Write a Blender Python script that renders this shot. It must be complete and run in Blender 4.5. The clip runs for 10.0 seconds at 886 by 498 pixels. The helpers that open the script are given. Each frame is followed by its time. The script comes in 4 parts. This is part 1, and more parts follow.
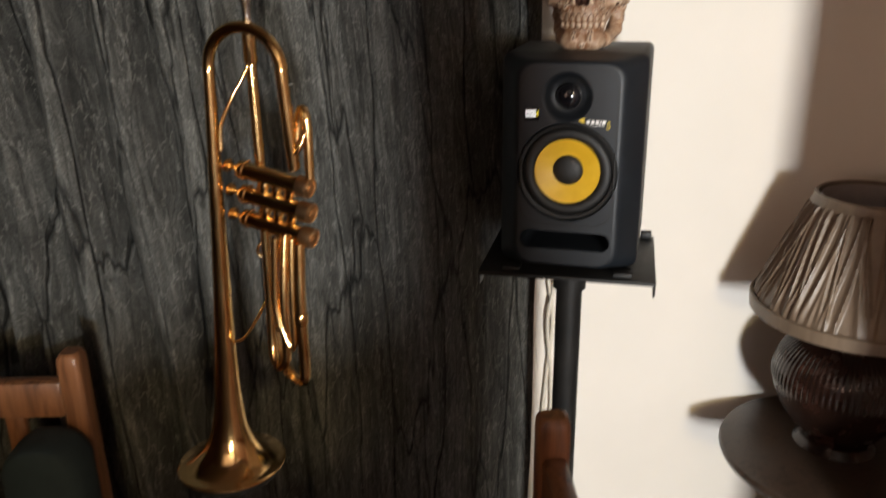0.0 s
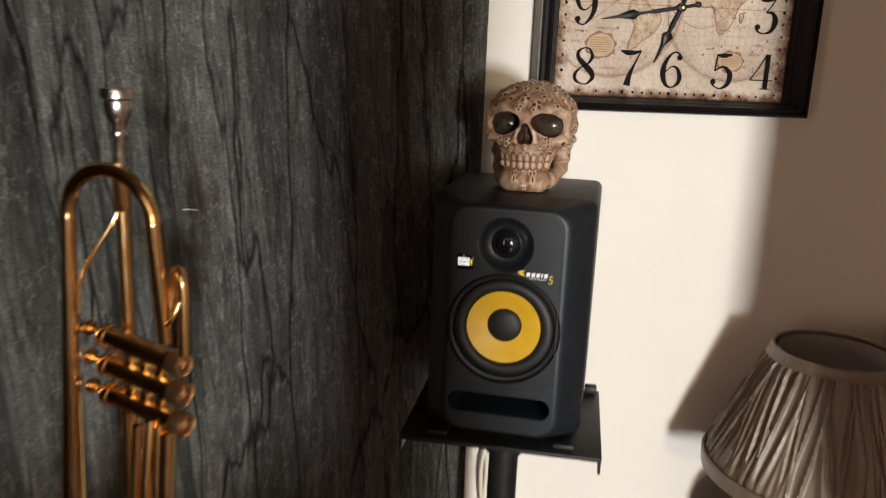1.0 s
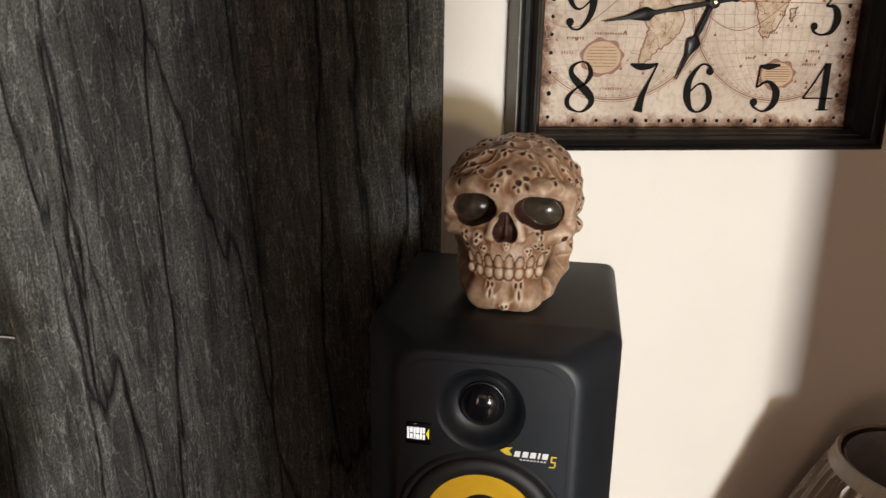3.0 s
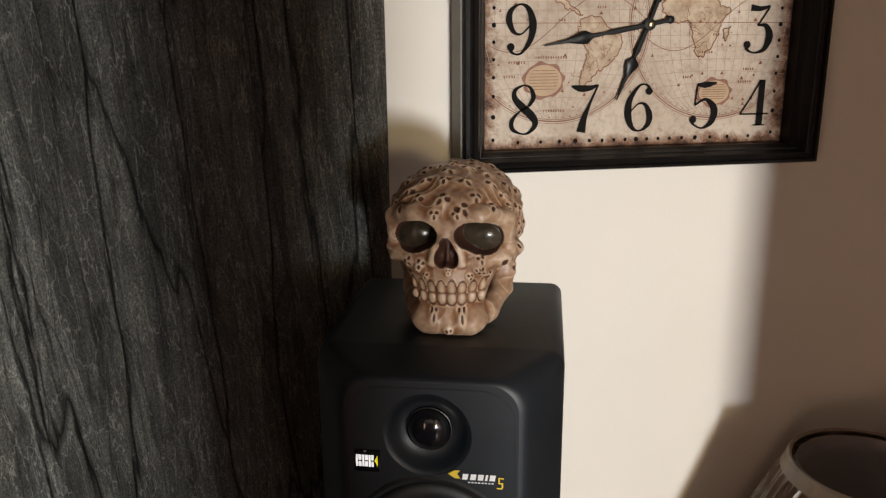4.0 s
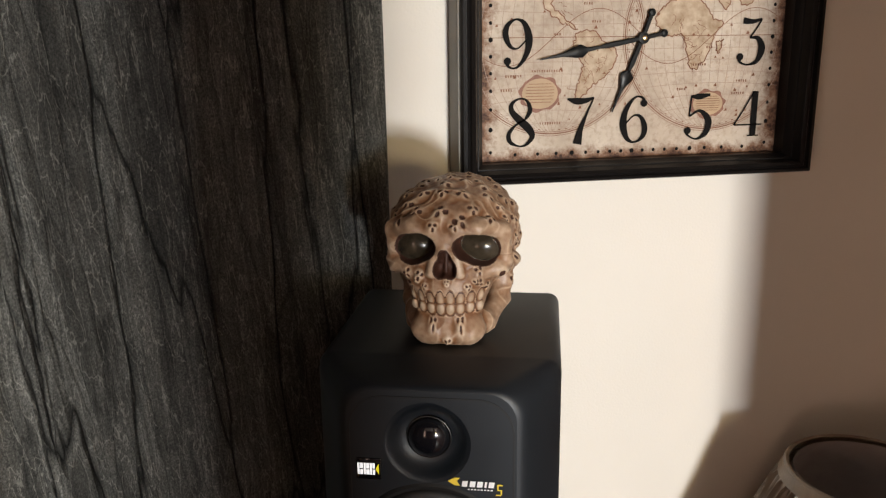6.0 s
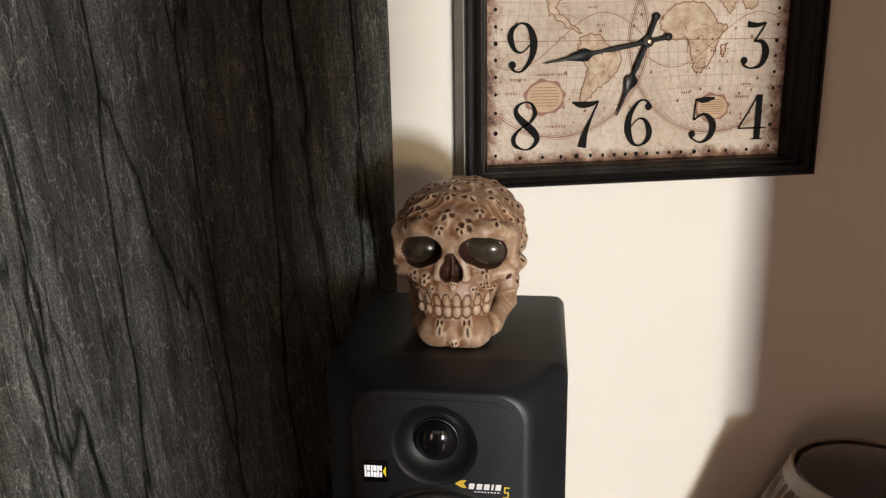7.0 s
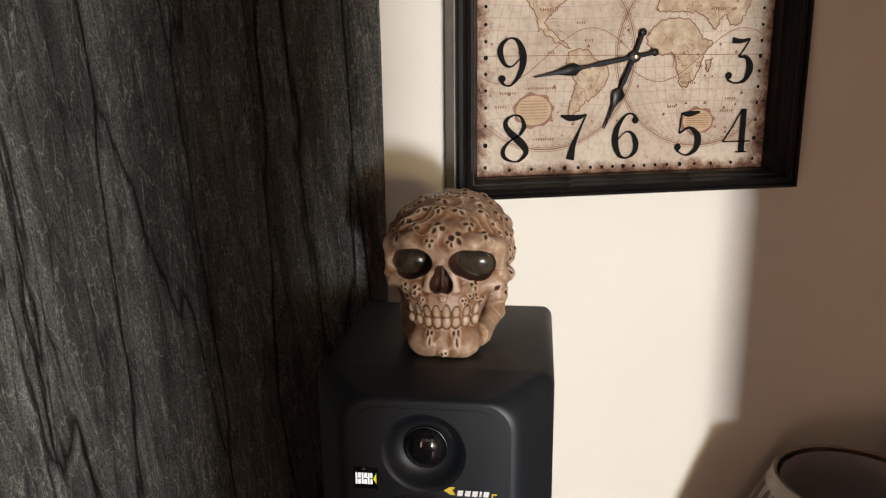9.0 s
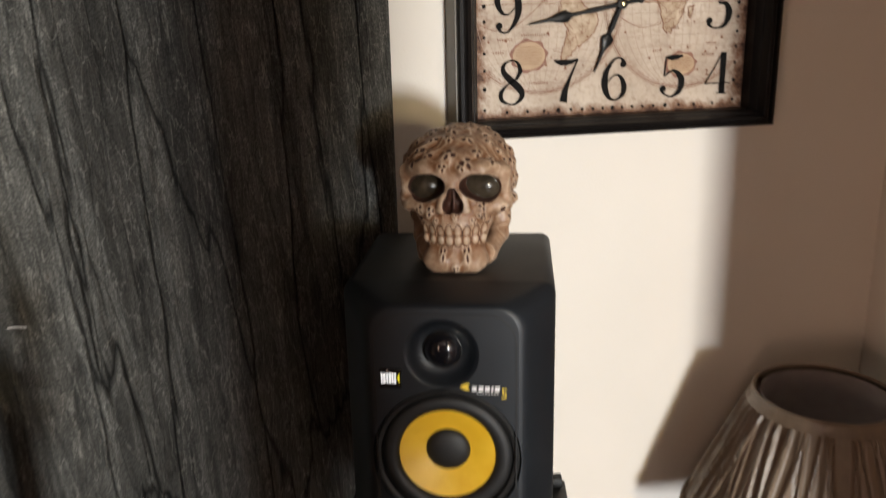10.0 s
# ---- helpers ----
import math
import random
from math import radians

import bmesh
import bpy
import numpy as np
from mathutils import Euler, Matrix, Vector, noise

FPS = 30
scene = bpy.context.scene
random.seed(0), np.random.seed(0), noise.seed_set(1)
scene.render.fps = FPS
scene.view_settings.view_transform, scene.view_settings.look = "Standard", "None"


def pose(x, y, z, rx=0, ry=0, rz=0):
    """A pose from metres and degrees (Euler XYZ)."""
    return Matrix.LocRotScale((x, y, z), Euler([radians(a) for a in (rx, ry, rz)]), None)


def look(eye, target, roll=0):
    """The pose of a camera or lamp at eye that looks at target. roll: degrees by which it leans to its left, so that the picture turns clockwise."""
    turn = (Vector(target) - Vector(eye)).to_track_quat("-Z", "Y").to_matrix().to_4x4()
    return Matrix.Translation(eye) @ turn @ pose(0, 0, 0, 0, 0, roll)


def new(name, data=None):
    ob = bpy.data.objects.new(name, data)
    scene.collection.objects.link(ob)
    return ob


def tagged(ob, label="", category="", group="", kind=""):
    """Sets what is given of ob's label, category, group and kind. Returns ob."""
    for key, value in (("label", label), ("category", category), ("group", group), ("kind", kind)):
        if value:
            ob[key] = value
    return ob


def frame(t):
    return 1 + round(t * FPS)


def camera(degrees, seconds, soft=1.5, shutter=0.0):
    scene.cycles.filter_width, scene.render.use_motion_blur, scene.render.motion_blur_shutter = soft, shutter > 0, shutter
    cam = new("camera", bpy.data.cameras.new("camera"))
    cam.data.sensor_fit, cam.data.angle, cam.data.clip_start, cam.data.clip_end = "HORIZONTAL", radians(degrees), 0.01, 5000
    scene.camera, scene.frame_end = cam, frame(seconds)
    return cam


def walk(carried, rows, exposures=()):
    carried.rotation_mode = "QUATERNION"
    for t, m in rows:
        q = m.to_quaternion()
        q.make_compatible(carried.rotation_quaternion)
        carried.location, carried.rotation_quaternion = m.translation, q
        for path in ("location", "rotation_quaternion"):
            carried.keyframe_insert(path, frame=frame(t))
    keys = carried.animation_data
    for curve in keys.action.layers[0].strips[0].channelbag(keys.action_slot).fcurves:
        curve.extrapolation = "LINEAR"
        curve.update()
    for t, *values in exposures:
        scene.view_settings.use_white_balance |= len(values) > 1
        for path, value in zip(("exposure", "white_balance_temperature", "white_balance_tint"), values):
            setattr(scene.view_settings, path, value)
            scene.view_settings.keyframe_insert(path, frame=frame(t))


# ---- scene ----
cam = camera(58.5, 10.0, soft=1.3, shutter=0.5)
PATH = [
    (0, (-0.045, 0.017, 1.545), (0.023, 1.903, 0.882), -0.8),
    (0.3, (-0.019, 0.038, 1.572), (0.064, 1.948, 0.985), -0.2),
    (0.5, (-0.022, 0.039, 1.584), (0.089, 1.969, 1.071), 0.1),
    (1, (-0.01, 0.166, 1.588), (0.197, 2.102, 1.13), 2.4),
    (1.5, (-0.006, 0.334, 1.604), (0.294, 2.254, 1.13), 1.4),
    (2, (0.014, 0.466, 1.627), (0.304, 2.371, 1.091), 0.8),
    (2.2, (0.021, 0.497, 1.633), (0.285, 2.399, 1.076), 1.6),
    (3.3, (0.056, 0.513, 1.663), (0.357, 2.415, 1.123), 0.6),
    (3.5, (0.061, 0.507, 1.666), (0.39, 2.408, 1.14), 0.5),
    (4, (0.067, 0.502, 1.665), (0.423, 2.403, 1.157), -0.4),
    (4.5, (0.072, 0.497, 1.664), (0.425, 2.401, 1.163), -0.7),
    (5, (0.071, 0.495, 1.667), (0.421, 2.4, 1.169), -0.9),
    (5.5, (0.069, 0.491, 1.67), (0.424, 2.396, 1.178), -0.8),
    (7, (0.063, 0.488, 1.67), (0.413, 2.399, 1.194), -0.9),
    (7.5, (0.062, 0.485, 1.673), (0.414, 2.394, 1.191), -0.7),
    (8, (0.062, 0.481, 1.677), (0.423, 2.388, 1.196), -0.6),
    (8.5, (0.061, 0.477, 1.678), (0.432, 2.385, 1.206), -0.5),
    (9, (0.061, 0.475, 1.679), (0.435, 2.384, 1.215), -0.5),
    (9.5, (0.055, 0.474, 1.673), (0.431, 2.383, 1.212), -0.5),
    (10, (0.024, 0.403, 1.658), (0.426, 2.287, 1.12), -1.4),
]
walk(cam, [(t, look(eye, target, roll)) for t, eye, target, roll in PATH],
     exposures=[(0, -0.03), (3.5, -0.03), (3.9, -0.25), (4.1, -0.25), (4.5, -0.06), (10, -0.05)])

# ---- world, sun, large lights ----
world = bpy.data.worlds.new("world")
scene.world = world
world.use_nodes = True
sky = world.node_tree.nodes.new("ShaderNodeTexSky")
sky.sky_type, sky.sun_disc = "NISHITA", False
sky.sun_elevation, sky.sun_rotation = radians(20), radians(180)
world.node_tree.links.new(sky.outputs[0], world.node_tree.nodes["Background"].inputs[0])
world.node_tree.nodes["Background"].inputs[1].default_value = 0.1


def area_light(name, place, target, wide, high, watts, colour):
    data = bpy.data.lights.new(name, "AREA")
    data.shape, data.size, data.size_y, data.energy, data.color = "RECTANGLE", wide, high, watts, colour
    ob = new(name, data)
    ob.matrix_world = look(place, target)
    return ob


area_light("window_daylight", (0.45, -3.1, 1.32), (0.45, 1.3, 1.30), 0.32, 0.40, 170, (0.92, 0.96, 1.0))
# Added warm fill that softens the wall's shadows; no source known there.
area_light("upper_warm_fill", (0.52, -3.1, 1.93), (0.40, 1.3, 1.5), 0.34, 0.30, 43, (1.0, 0.79, 0.42))
# Added rosy fill for the dim right end of the wall, not a known window.
area_light("side_rosy_fill", (-2.1, -1.6, 1.5), (0.6, 1.3, 1.4), 0.9, 1.1, 32.0, (1.0, 0.65, 0.49))


# ---- materials ----
def material(name):
    mat = bpy.data.materials.new(name)
    mat.use_nodes = True
    return mat, mat.node_tree.nodes, mat.node_tree.links, mat.node_tree.nodes["Principled BSDF"]


def coords(nodes, links, scale, kind="Object"):
    co, mp = nodes.new("ShaderNodeTexCoord"), nodes.new("ShaderNodeMapping")
    mp.inputs["Scale"].default_value = scale
    links.new(co.outputs[kind], mp.inputs["Vector"])
    return mp.outputs["Vector"]


def noise_tex(nodes, links, vec, scale, detail=4, rough=0.55, distort=0.0):
    n = nodes.new("ShaderNodeTexNoise")
    n.inputs["Scale"].default_value, n.inputs["Detail"].default_value = scale, detail
    n.inputs["Roughness"].default_value, n.inputs["Distortion"].default_value = rough, distort
    links.new(vec, n.inputs["Vector"])
    return n.outputs["Fac"]


def ramp(nodes, links, fac, *stops):
    r = nodes.new("ShaderNodeValToRGB")
    while len(r.color_ramp.elements) < len(stops):
        r.color_ramp.elements.new(0.5)
    for e, (p, c) in zip(r.color_ramp.elements, stops):
        e.position, e.color = p, (*c, 1)
    links.new(fac, r.inputs["Fac"])
    return r.outputs["Color"]


def bump(nodes, links, bsdf, height, strength, distance, under=None):
    b = nodes.new("ShaderNodeBump")
    b.inputs["Strength"].default_value, b.inputs["Distance"].default_value = strength, distance
    links.new(height, b.inputs["Height"])
    if under:
        links.new(under, b.inputs["Normal"])
    links.new(b.outputs["Normal"], bsdf.inputs["Normal"])
    return b.outputs["Normal"]


def mottled(name, a, b, rough, scale=(30, 30, 30), metal=0.0, relief=0.1, fine=400, detail=5):
    """A surface of two close colours in soft patches, with fine relief."""
    mat, nodes, links, bsdf = material(name)
    vec = coords(nodes, links, scale)
    fac = noise_tex(nodes, links, vec, 1.0, detail)
    links.new(ramp(nodes, links, fac, (0.3, a), (0.7, b)), bsdf.inputs["Base Color"])
    bsdf.inputs["Metallic"].default_value = metal
    grain = noise_tex(nodes, links, coords(nodes, links, (1, 1, 1)), fine, 3)
    mix = nodes.new("ShaderNodeMapRange")
    mix.inputs["To Min"].default_value, mix.inputs["To Max"].default_value = rough - 0.06, rough + 0.08
    links.new(fac, mix.inputs["Value"])
    links.new(mix.outputs[0], bsdf.inputs["Roughness"])
    bump(nodes, links, bsdf, grain, relief, 0.001)
    return mat


def wood(name, dark, light, rough=0.4):
    mat, nodes, links, bsdf = material(name)
    vec = coords(nodes, links, (28, 28, 2.2))
    grain = noise_tex(nodes, links, vec, 2.2, 6, 0.6, 0.8)
    fine = noise_tex(nodes, links, coords(nodes, links, (300, 300, 9)), 1.0, 3)
    links.new(ramp(nodes, links, grain, (0.3, dark), (0.52, light), (0.75, dark)), bsdf.inputs["Base Color"])
    bsdf.inputs["Roughness"].default_value = rough
    under = bump(nodes, links, bsdf, grain, 0.15, 0.002)
    bump(nodes, links, bsdf, fine, 0.15, 0.0006, under)
    return mat


def curtain_cloth(name):
    """Charcoal crushed cloth: crease shade painted as dark branching lines, mottled weave, pale hair-like fibres."""
    mat, nodes, links, bsdf = material(name)

    def leaning(stretch):
        """Cloth coordinates whose threads lean, more so higher up, and wander."""
        co, sep, com = nodes.new("ShaderNodeTexCoord"), nodes.new("ShaderNodeSeparateXYZ"), nodes.new("ShaderNodeCombineXYZ")
        links.new(co.outputs["Object"], sep.inputs[0])
        up = nodes.new("ShaderNodeMapRange")
        up.interpolation_type = "SMOOTHSTEP"
        up.inputs["From Min"].default_value, up.inputs["From Max"].default_value = 1.0, 1.9
        up.inputs["To Min"].default_value, up.inputs["To Max"].default_value = 0.0, 0.045
        links.new(sep.outputs["Z"], up.inputs["Value"])
        add = nodes.new("ShaderNodeMath")
        links.new(sep.outputs["X"], add.inputs[0])
        links.new(up.outputs[0], add.inputs[1])
        links.new(add.outputs[0], com.inputs["X"])
        links.new(sep.outputs["Z"], com.inputs["Z"])
        mp = nodes.new("ShaderNodeMapping")
        mp.inputs["Scale"].default_value = stretch
        links.new(com.outputs[0], mp.inputs["Vector"])
        return mp.outputs["Vector"]

    def web(stretch, warp_scale, warp, width, seed):
        """Thin wandering lines, 0 on the line and 1 beside it."""
        vec = leaning(stretch)
        wn = nodes.new("ShaderNodeTexNoise")
        wn.inputs["Scale"].default_value, wn.inputs["Detail"].default_value = warp_scale, 4
        links.new(vec, wn.inputs["Vector"])
        mul = nodes.new("ShaderNodeVectorMath")
        mul.operation = "MULTIPLY_ADD"
        mul.inputs[1].default_value, mul.inputs[2].default_value = (warp, warp, warp), (seed, seed, seed)
        links.new(wn.outputs["Color"], mul.inputs[0])
        add = nodes.new("ShaderNodeVectorMath")
        links.new(vec, add.inputs[0])
        links.new(mul.outputs[0], add.inputs[1])
        vo = nodes.new("ShaderNodeTexVoronoi")
        vo.feature = "DISTANCE_TO_EDGE"
        vo.inputs["Scale"].default_value = 1.0
        links.new(add.outputs[0], vo.inputs["Vector"])
        mr = nodes.new("ShaderNodeMapRange")
        mr.inputs["From Max"].default_value = width
        links.new(vo.outputs["Distance"], mr.inputs["Value"])
        return mr.outputs[0]

    def mixed(kind, fac, a, b):
        m = nodes.new("ShaderNodeMixRGB")
        m.blend_type = kind
        m.inputs[0].default_value = fac
        links.new(a, m.inputs[1])
        links.new(b, m.inputs[2])
        return m.outputs[0]

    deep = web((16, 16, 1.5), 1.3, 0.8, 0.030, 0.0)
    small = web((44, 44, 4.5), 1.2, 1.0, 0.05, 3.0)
    hair = web((85, 85, 12), 0.9, 2.4, 0.026, 7.0)
    grain = noise_tex(nodes, links, coords(nodes, links, (620, 620, 420)), 1.0, 3, 0.75)
    cloud = noise_tex(nodes, links, leaning((60, 60, 20)), 1.0, 5, 0.7)
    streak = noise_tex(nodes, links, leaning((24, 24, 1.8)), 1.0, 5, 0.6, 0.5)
    thread = noise_tex(nodes, links, leaning((210, 210, 9)), 1.0, 4, 0.7, 0.3)
    col = ramp(nodes, links, grain, (0.26, (0.022, 0.022, 0.020)), (0.52, (0.128, 0.125, 0.112)), (0.78, (0.30, 0.29, 0.262)))
    col = mixed("MULTIPLY", 0.75, col, ramp(nodes, links, cloud, (0.32, (0.42, 0.42, 0.42)), (0.60, (1, 1, 1))))
    # Fold shade put into the colour as dark vertical streaks.
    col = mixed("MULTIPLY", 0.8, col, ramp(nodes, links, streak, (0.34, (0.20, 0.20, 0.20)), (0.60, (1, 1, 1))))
    col = mixed("MULTIPLY", 0.6, col, ramp(nodes, links, thread, (0.35, (0.30, 0.30, 0.30)), (0.60, (1, 1, 1))))
    col = mixed("ADD", 0.95, col, ramp(nodes, links, hair, (0.0, (0.13, 0.125, 0.11)), (0.9, (0, 0, 0))))
    # Crease shade painted in: both line webs darken the cloth.
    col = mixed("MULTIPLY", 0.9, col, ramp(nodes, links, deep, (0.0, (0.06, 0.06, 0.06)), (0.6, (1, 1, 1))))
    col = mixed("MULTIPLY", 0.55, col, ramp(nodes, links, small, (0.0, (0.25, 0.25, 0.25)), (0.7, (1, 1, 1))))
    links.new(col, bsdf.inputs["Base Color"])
    bsdf.inputs["Roughness"].default_value = 0.8
    bsdf.inputs["Specular IOR Level"].default_value = 0.25
    under = bump(nodes, links, bsdf, deep, 0.8, 0.005)
    under = bump(nodes, links, bsdf, streak, 0.7, 0.008, under)
    under = bump(nodes, links, bsdf, small, 0.4, 0.0015, under)
    bump(nodes, links, bsdf, grain, 0.5, 0.0008, under)
    return mat


def brass_gold(name):
    mat, nodes, links, bsdf = material(name)
    fac = noise_tex(nodes, links, coords(nodes, links, (25, 25, 25)), 1.0, 4)
    links.new(ramp(nodes, links, fac, (0.3, (0.90, 0.53, 0.20)), (0.7, (0.95, 0.64, 0.29))), bsdf.inputs["Base Color"])
    bsdf.inputs["Metallic"].default_value = 1.0
    mr = nodes.new("ShaderNodeMapRange")
    mr.inputs["To Min"].default_value, mr.inputs["To Max"].default_value = 0.10, 0.18
    links.new(fac, mr.inputs["Value"])
    links.new(mr.outputs[0], bsdf.inputs["Roughness"])
    return mat


def old_paper(name):
    """Aged cream print with brown stains, browner towards its worn border."""
    mat, nodes, links, bsdf = material(name)
    fac = noise_tex(nodes, links, coords(nodes, links, (14, 14, 14)), 1.0, 6, 0.6)
    fine = noise_tex(nodes, links, coords(nodes, links, (45, 45, 45)), 1.0, 7, 0.75)
    base = ramp(nodes, links, fac, (0.25, (0.36, 0.275, 0.205)), (0.46, (0.50, 0.405, 0.32)), (0.68, (0.61, 0.52, 0.425)))
    co = nodes.new("ShaderNodeTexCoord")
    sep = nodes.new("ShaderNodeSeparateXYZ")
    links.new(co.outputs["Generated"], sep.inputs[0])
    edges = []
    for axis, flip in (("X", 0), ("X", 1), ("Z", 0), ("Z", 1)):
        out = sep.outputs[axis]
        if flip:
            inv = nodes.new("ShaderNodeMath")
            inv.operation = "SUBTRACT"
            inv.inputs[0].default_value = 1.0
            links.new(out, inv.inputs[1])
            out = inv.outputs[0]
        edges.append(out)
    low = edges[0]
    for e in edges[1:]:
        m = nodes.new("ShaderNodeMath")
        m.operation = "MINIMUM"
        links.new(low, m.inputs[0])
        links.new(e, m.inputs[1])
        low = m.outputs[0]
    jag = nodes.new("ShaderNodeMath")
    jag.operation = "MULTIPLY_ADD"
    jag.inputs[1].default_value, jag.inputs[2].default_value = -0.20, 0.103
    links.new(fine, jag.inputs[0])
    tot = nodes.new("ShaderNodeMath")
    tot.operation = "ADD"
    links.new(low, tot.inputs[0])
    links.new(jag.outputs[0], tot.inputs[1])
    burn = ramp(nodes, links, tot.outputs[0], (0.0, (0.10, 0.05, 0.035)), (0.022, (0.42, 0.27, 0.2)), (0.06, (1, 1, 1)))
    mul = nodes.new("ShaderNodeMixRGB")
    mul.blend_type = "MULTIPLY"
    mul.inputs[0].default_value = 1.0
    links.new(base, mul.inputs[1])
    links.new(burn, mul.inputs[2])
    fleck = noise_tex(nodes, links, coords(nodes, links, (170, 170, 170)), 1.0, 5, 0.7)
    worn = nodes.new("ShaderNodeMixRGB")
    worn.blend_type = "MULTIPLY"
    worn.inputs[0].default_value = 0.55
    links.new(mul.outputs[0], worn.inputs[1])
    links.new(ramp(nodes, links, fleck, (0.30, (0.62, 0.52, 0.46)), (0.52, (1, 1, 1))), worn.inputs[2])
    links.new(worn.outputs[0], bsdf.inputs["Base Color"])
    bsdf.inputs["Roughness"].default_value = 0.55
    return mat


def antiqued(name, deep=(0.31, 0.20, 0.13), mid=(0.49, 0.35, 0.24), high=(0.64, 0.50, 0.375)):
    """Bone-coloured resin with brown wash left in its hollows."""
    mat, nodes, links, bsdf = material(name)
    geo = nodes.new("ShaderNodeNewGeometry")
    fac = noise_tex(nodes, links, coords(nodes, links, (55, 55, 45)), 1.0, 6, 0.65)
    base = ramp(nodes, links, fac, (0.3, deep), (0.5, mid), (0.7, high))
    # Pointiness multiplies brown in, darkest along creases and recesses.
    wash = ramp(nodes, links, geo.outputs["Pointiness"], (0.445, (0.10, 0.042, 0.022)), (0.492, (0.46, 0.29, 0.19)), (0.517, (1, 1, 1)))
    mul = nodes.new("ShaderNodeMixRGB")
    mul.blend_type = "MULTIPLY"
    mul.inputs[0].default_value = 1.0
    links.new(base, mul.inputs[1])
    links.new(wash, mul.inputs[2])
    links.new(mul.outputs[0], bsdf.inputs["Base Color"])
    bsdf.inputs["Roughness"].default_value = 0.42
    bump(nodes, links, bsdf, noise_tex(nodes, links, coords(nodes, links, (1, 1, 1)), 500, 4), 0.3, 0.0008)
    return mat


def plain(name, colour, rough, metal=0.0, coat=0.0):
    mat, nodes, links, bsdf = material(name)
    bsdf.inputs["Base Color"].default_value = (*colour, 1)
    bsdf.inputs["Roughness"].default_value, bsdf.inputs["Metallic"].default_value = rough, metal
    bsdf.inputs["Coat Weight"].default_value = coat
    return mat


M_WALL = mottled("cream_wall_paint", (0.765, 0.705, 0.63), (0.81, 0.75, 0.675), 0.6, (3, 3, 3), relief=0.25, fine=350)
# For unseen walls only: brown picked to dim and redden the bounced light.
M_DULL = mottled("dull_rose_brown_wall_paint", (0.20, 0.125, 0.10), (0.24, 0.15, 0.12), 0.7, (3, 3, 3), relief=0.25, fine=350)
M_FLOOR = wood("floor_wood", (0.05, 0.028, 0.016), (0.10, 0.055, 0.032))
M_CEIL = mottled("ceiling_paint", (0.36, 0.31, 0.27), (0.41, 0.35, 0.30), 0.7, (3, 3, 3))
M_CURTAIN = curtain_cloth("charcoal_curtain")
M_VINYL = mottled("black_vinyl", (0.0060, 0.0085, 0.0118), (0.0088, 0.0122, 0.0166), 0.46, (20, 20, 20), relief=0.10, fine=900)
M_BAFFLE = mottled("soft_black_moulding", (0.014, 0.016, 0.019), (0.02, 0.022, 0.026), 0.38, (40, 40, 40), relief=0.2, fine=1200)
M_RUBBER = mottled("black_rubber", (0.006, 0.006, 0.006), (0.010, 0.010, 0.010), 0.55, (60, 60, 60), relief=0.1)
M_DOME = plain("dark_dome", (0.006, 0.006, 0.008), 0.12, coat=0.2)
M_YELLOW = mottled("yellow_woven_cone", (0.72, 0.42, 0.02), (0.80, 0.50, 0.035), 0.45, (60, 60, 60), relief=0.3, fine=700)
def lit_mark(name, colour, strength):
    mat = plain(name, colour, 0.4)
    mat.node_tree.nodes["Principled BSDF"].inputs["Emission Color"].default_value = (*colour, 1)
    mat.node_tree.nodes["Principled BSDF"].inputs["Emission Strength"].default_value = strength
    return mat


M_LOGO = lit_mark("backlit_white_mark", (0.9, 0.9, 0.9), 0.9)
M_LOGOY = lit_mark("backlit_yellow_mark", (0.8, 0.65, 0.02), 0.7)
M_WHITE = plain("white_print", (0.85, 0.85, 0.85), 0.5)
M_YPRINT = plain("yellow_print", (0.75, 0.55, 0.05), 0.5)
M_STAND = mottled("black_powder_coat", (0.01, 0.01, 0.01), (0.018, 0.017, 0.016), 0.45, (40, 40, 40), relief=0.3, fine=1500)
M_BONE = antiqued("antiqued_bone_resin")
M_PIT = plain("brown_antique_wash", (0.055, 0.020, 0.011), 0.6)
M_EYE = mottled("smoky_socket_lens", (0.016, 0.012, 0.008), (0.060, 0.046, 0.030), 0.20, (110, 110, 110), relief=0.2, fine=200)
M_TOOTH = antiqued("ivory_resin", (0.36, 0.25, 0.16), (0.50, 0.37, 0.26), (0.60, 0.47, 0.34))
M_FRAME = mottled("black_stained_frame", (0.006, 0.005, 0.005), (0.012, 0.010, 0.009), 0.3, (15, 90, 15), relief=0.2)
M_EDGE = mottled("frame_edge_reflection", (0.13, 0.11, 0.085), (0.2, 0.17, 0.13), 0.5, (20, 20, 60))
M_PAPER = old_paper("aged_map_print")
M_INK = mottled("black_ink", (0.005, 0.005, 0.005), (0.012, 0.010, 0.009), 0.7, (160, 160, 160))
M_LINE = plain("sepia_line", (0.22, 0.10, 0.06), 0.6)
M_THIN = plain("pale_sepia_line", (0.36, 0.25, 0.19), 0.6)
M_LAND = mottled("map_land_tint", (0.33, 0.22, 0.13), (0.55, 0.43, 0.31), 0.6, (110, 110, 110))
M_CART = mottled("cartouche_tan", (0.40, 0.27, 0.16), (0.48, 0.33, 0.20), 0.6, (80, 80, 80))
M_CARTRED = mottled("cartouche_red", (0.20, 0.085, 0.055), (0.30, 0.14, 0.09), 0.6, (90, 90, 90))
M_HAND = plain("black_metal_hand", (0.008, 0.008, 0.008), 0.35, 0.0)
M_BRASS = plain("brass_cap", (0.75, 0.6, 0.35), 0.25, 1.0)
M_GOLD = brass_gold("lacquered_brass")
M_CAP = mottled("worn_brass", (0.52, 0.31, 0.16), (0.70, 0.46, 0.25), 0.3, (60, 60, 60), metal=1.0, relief=0.05)
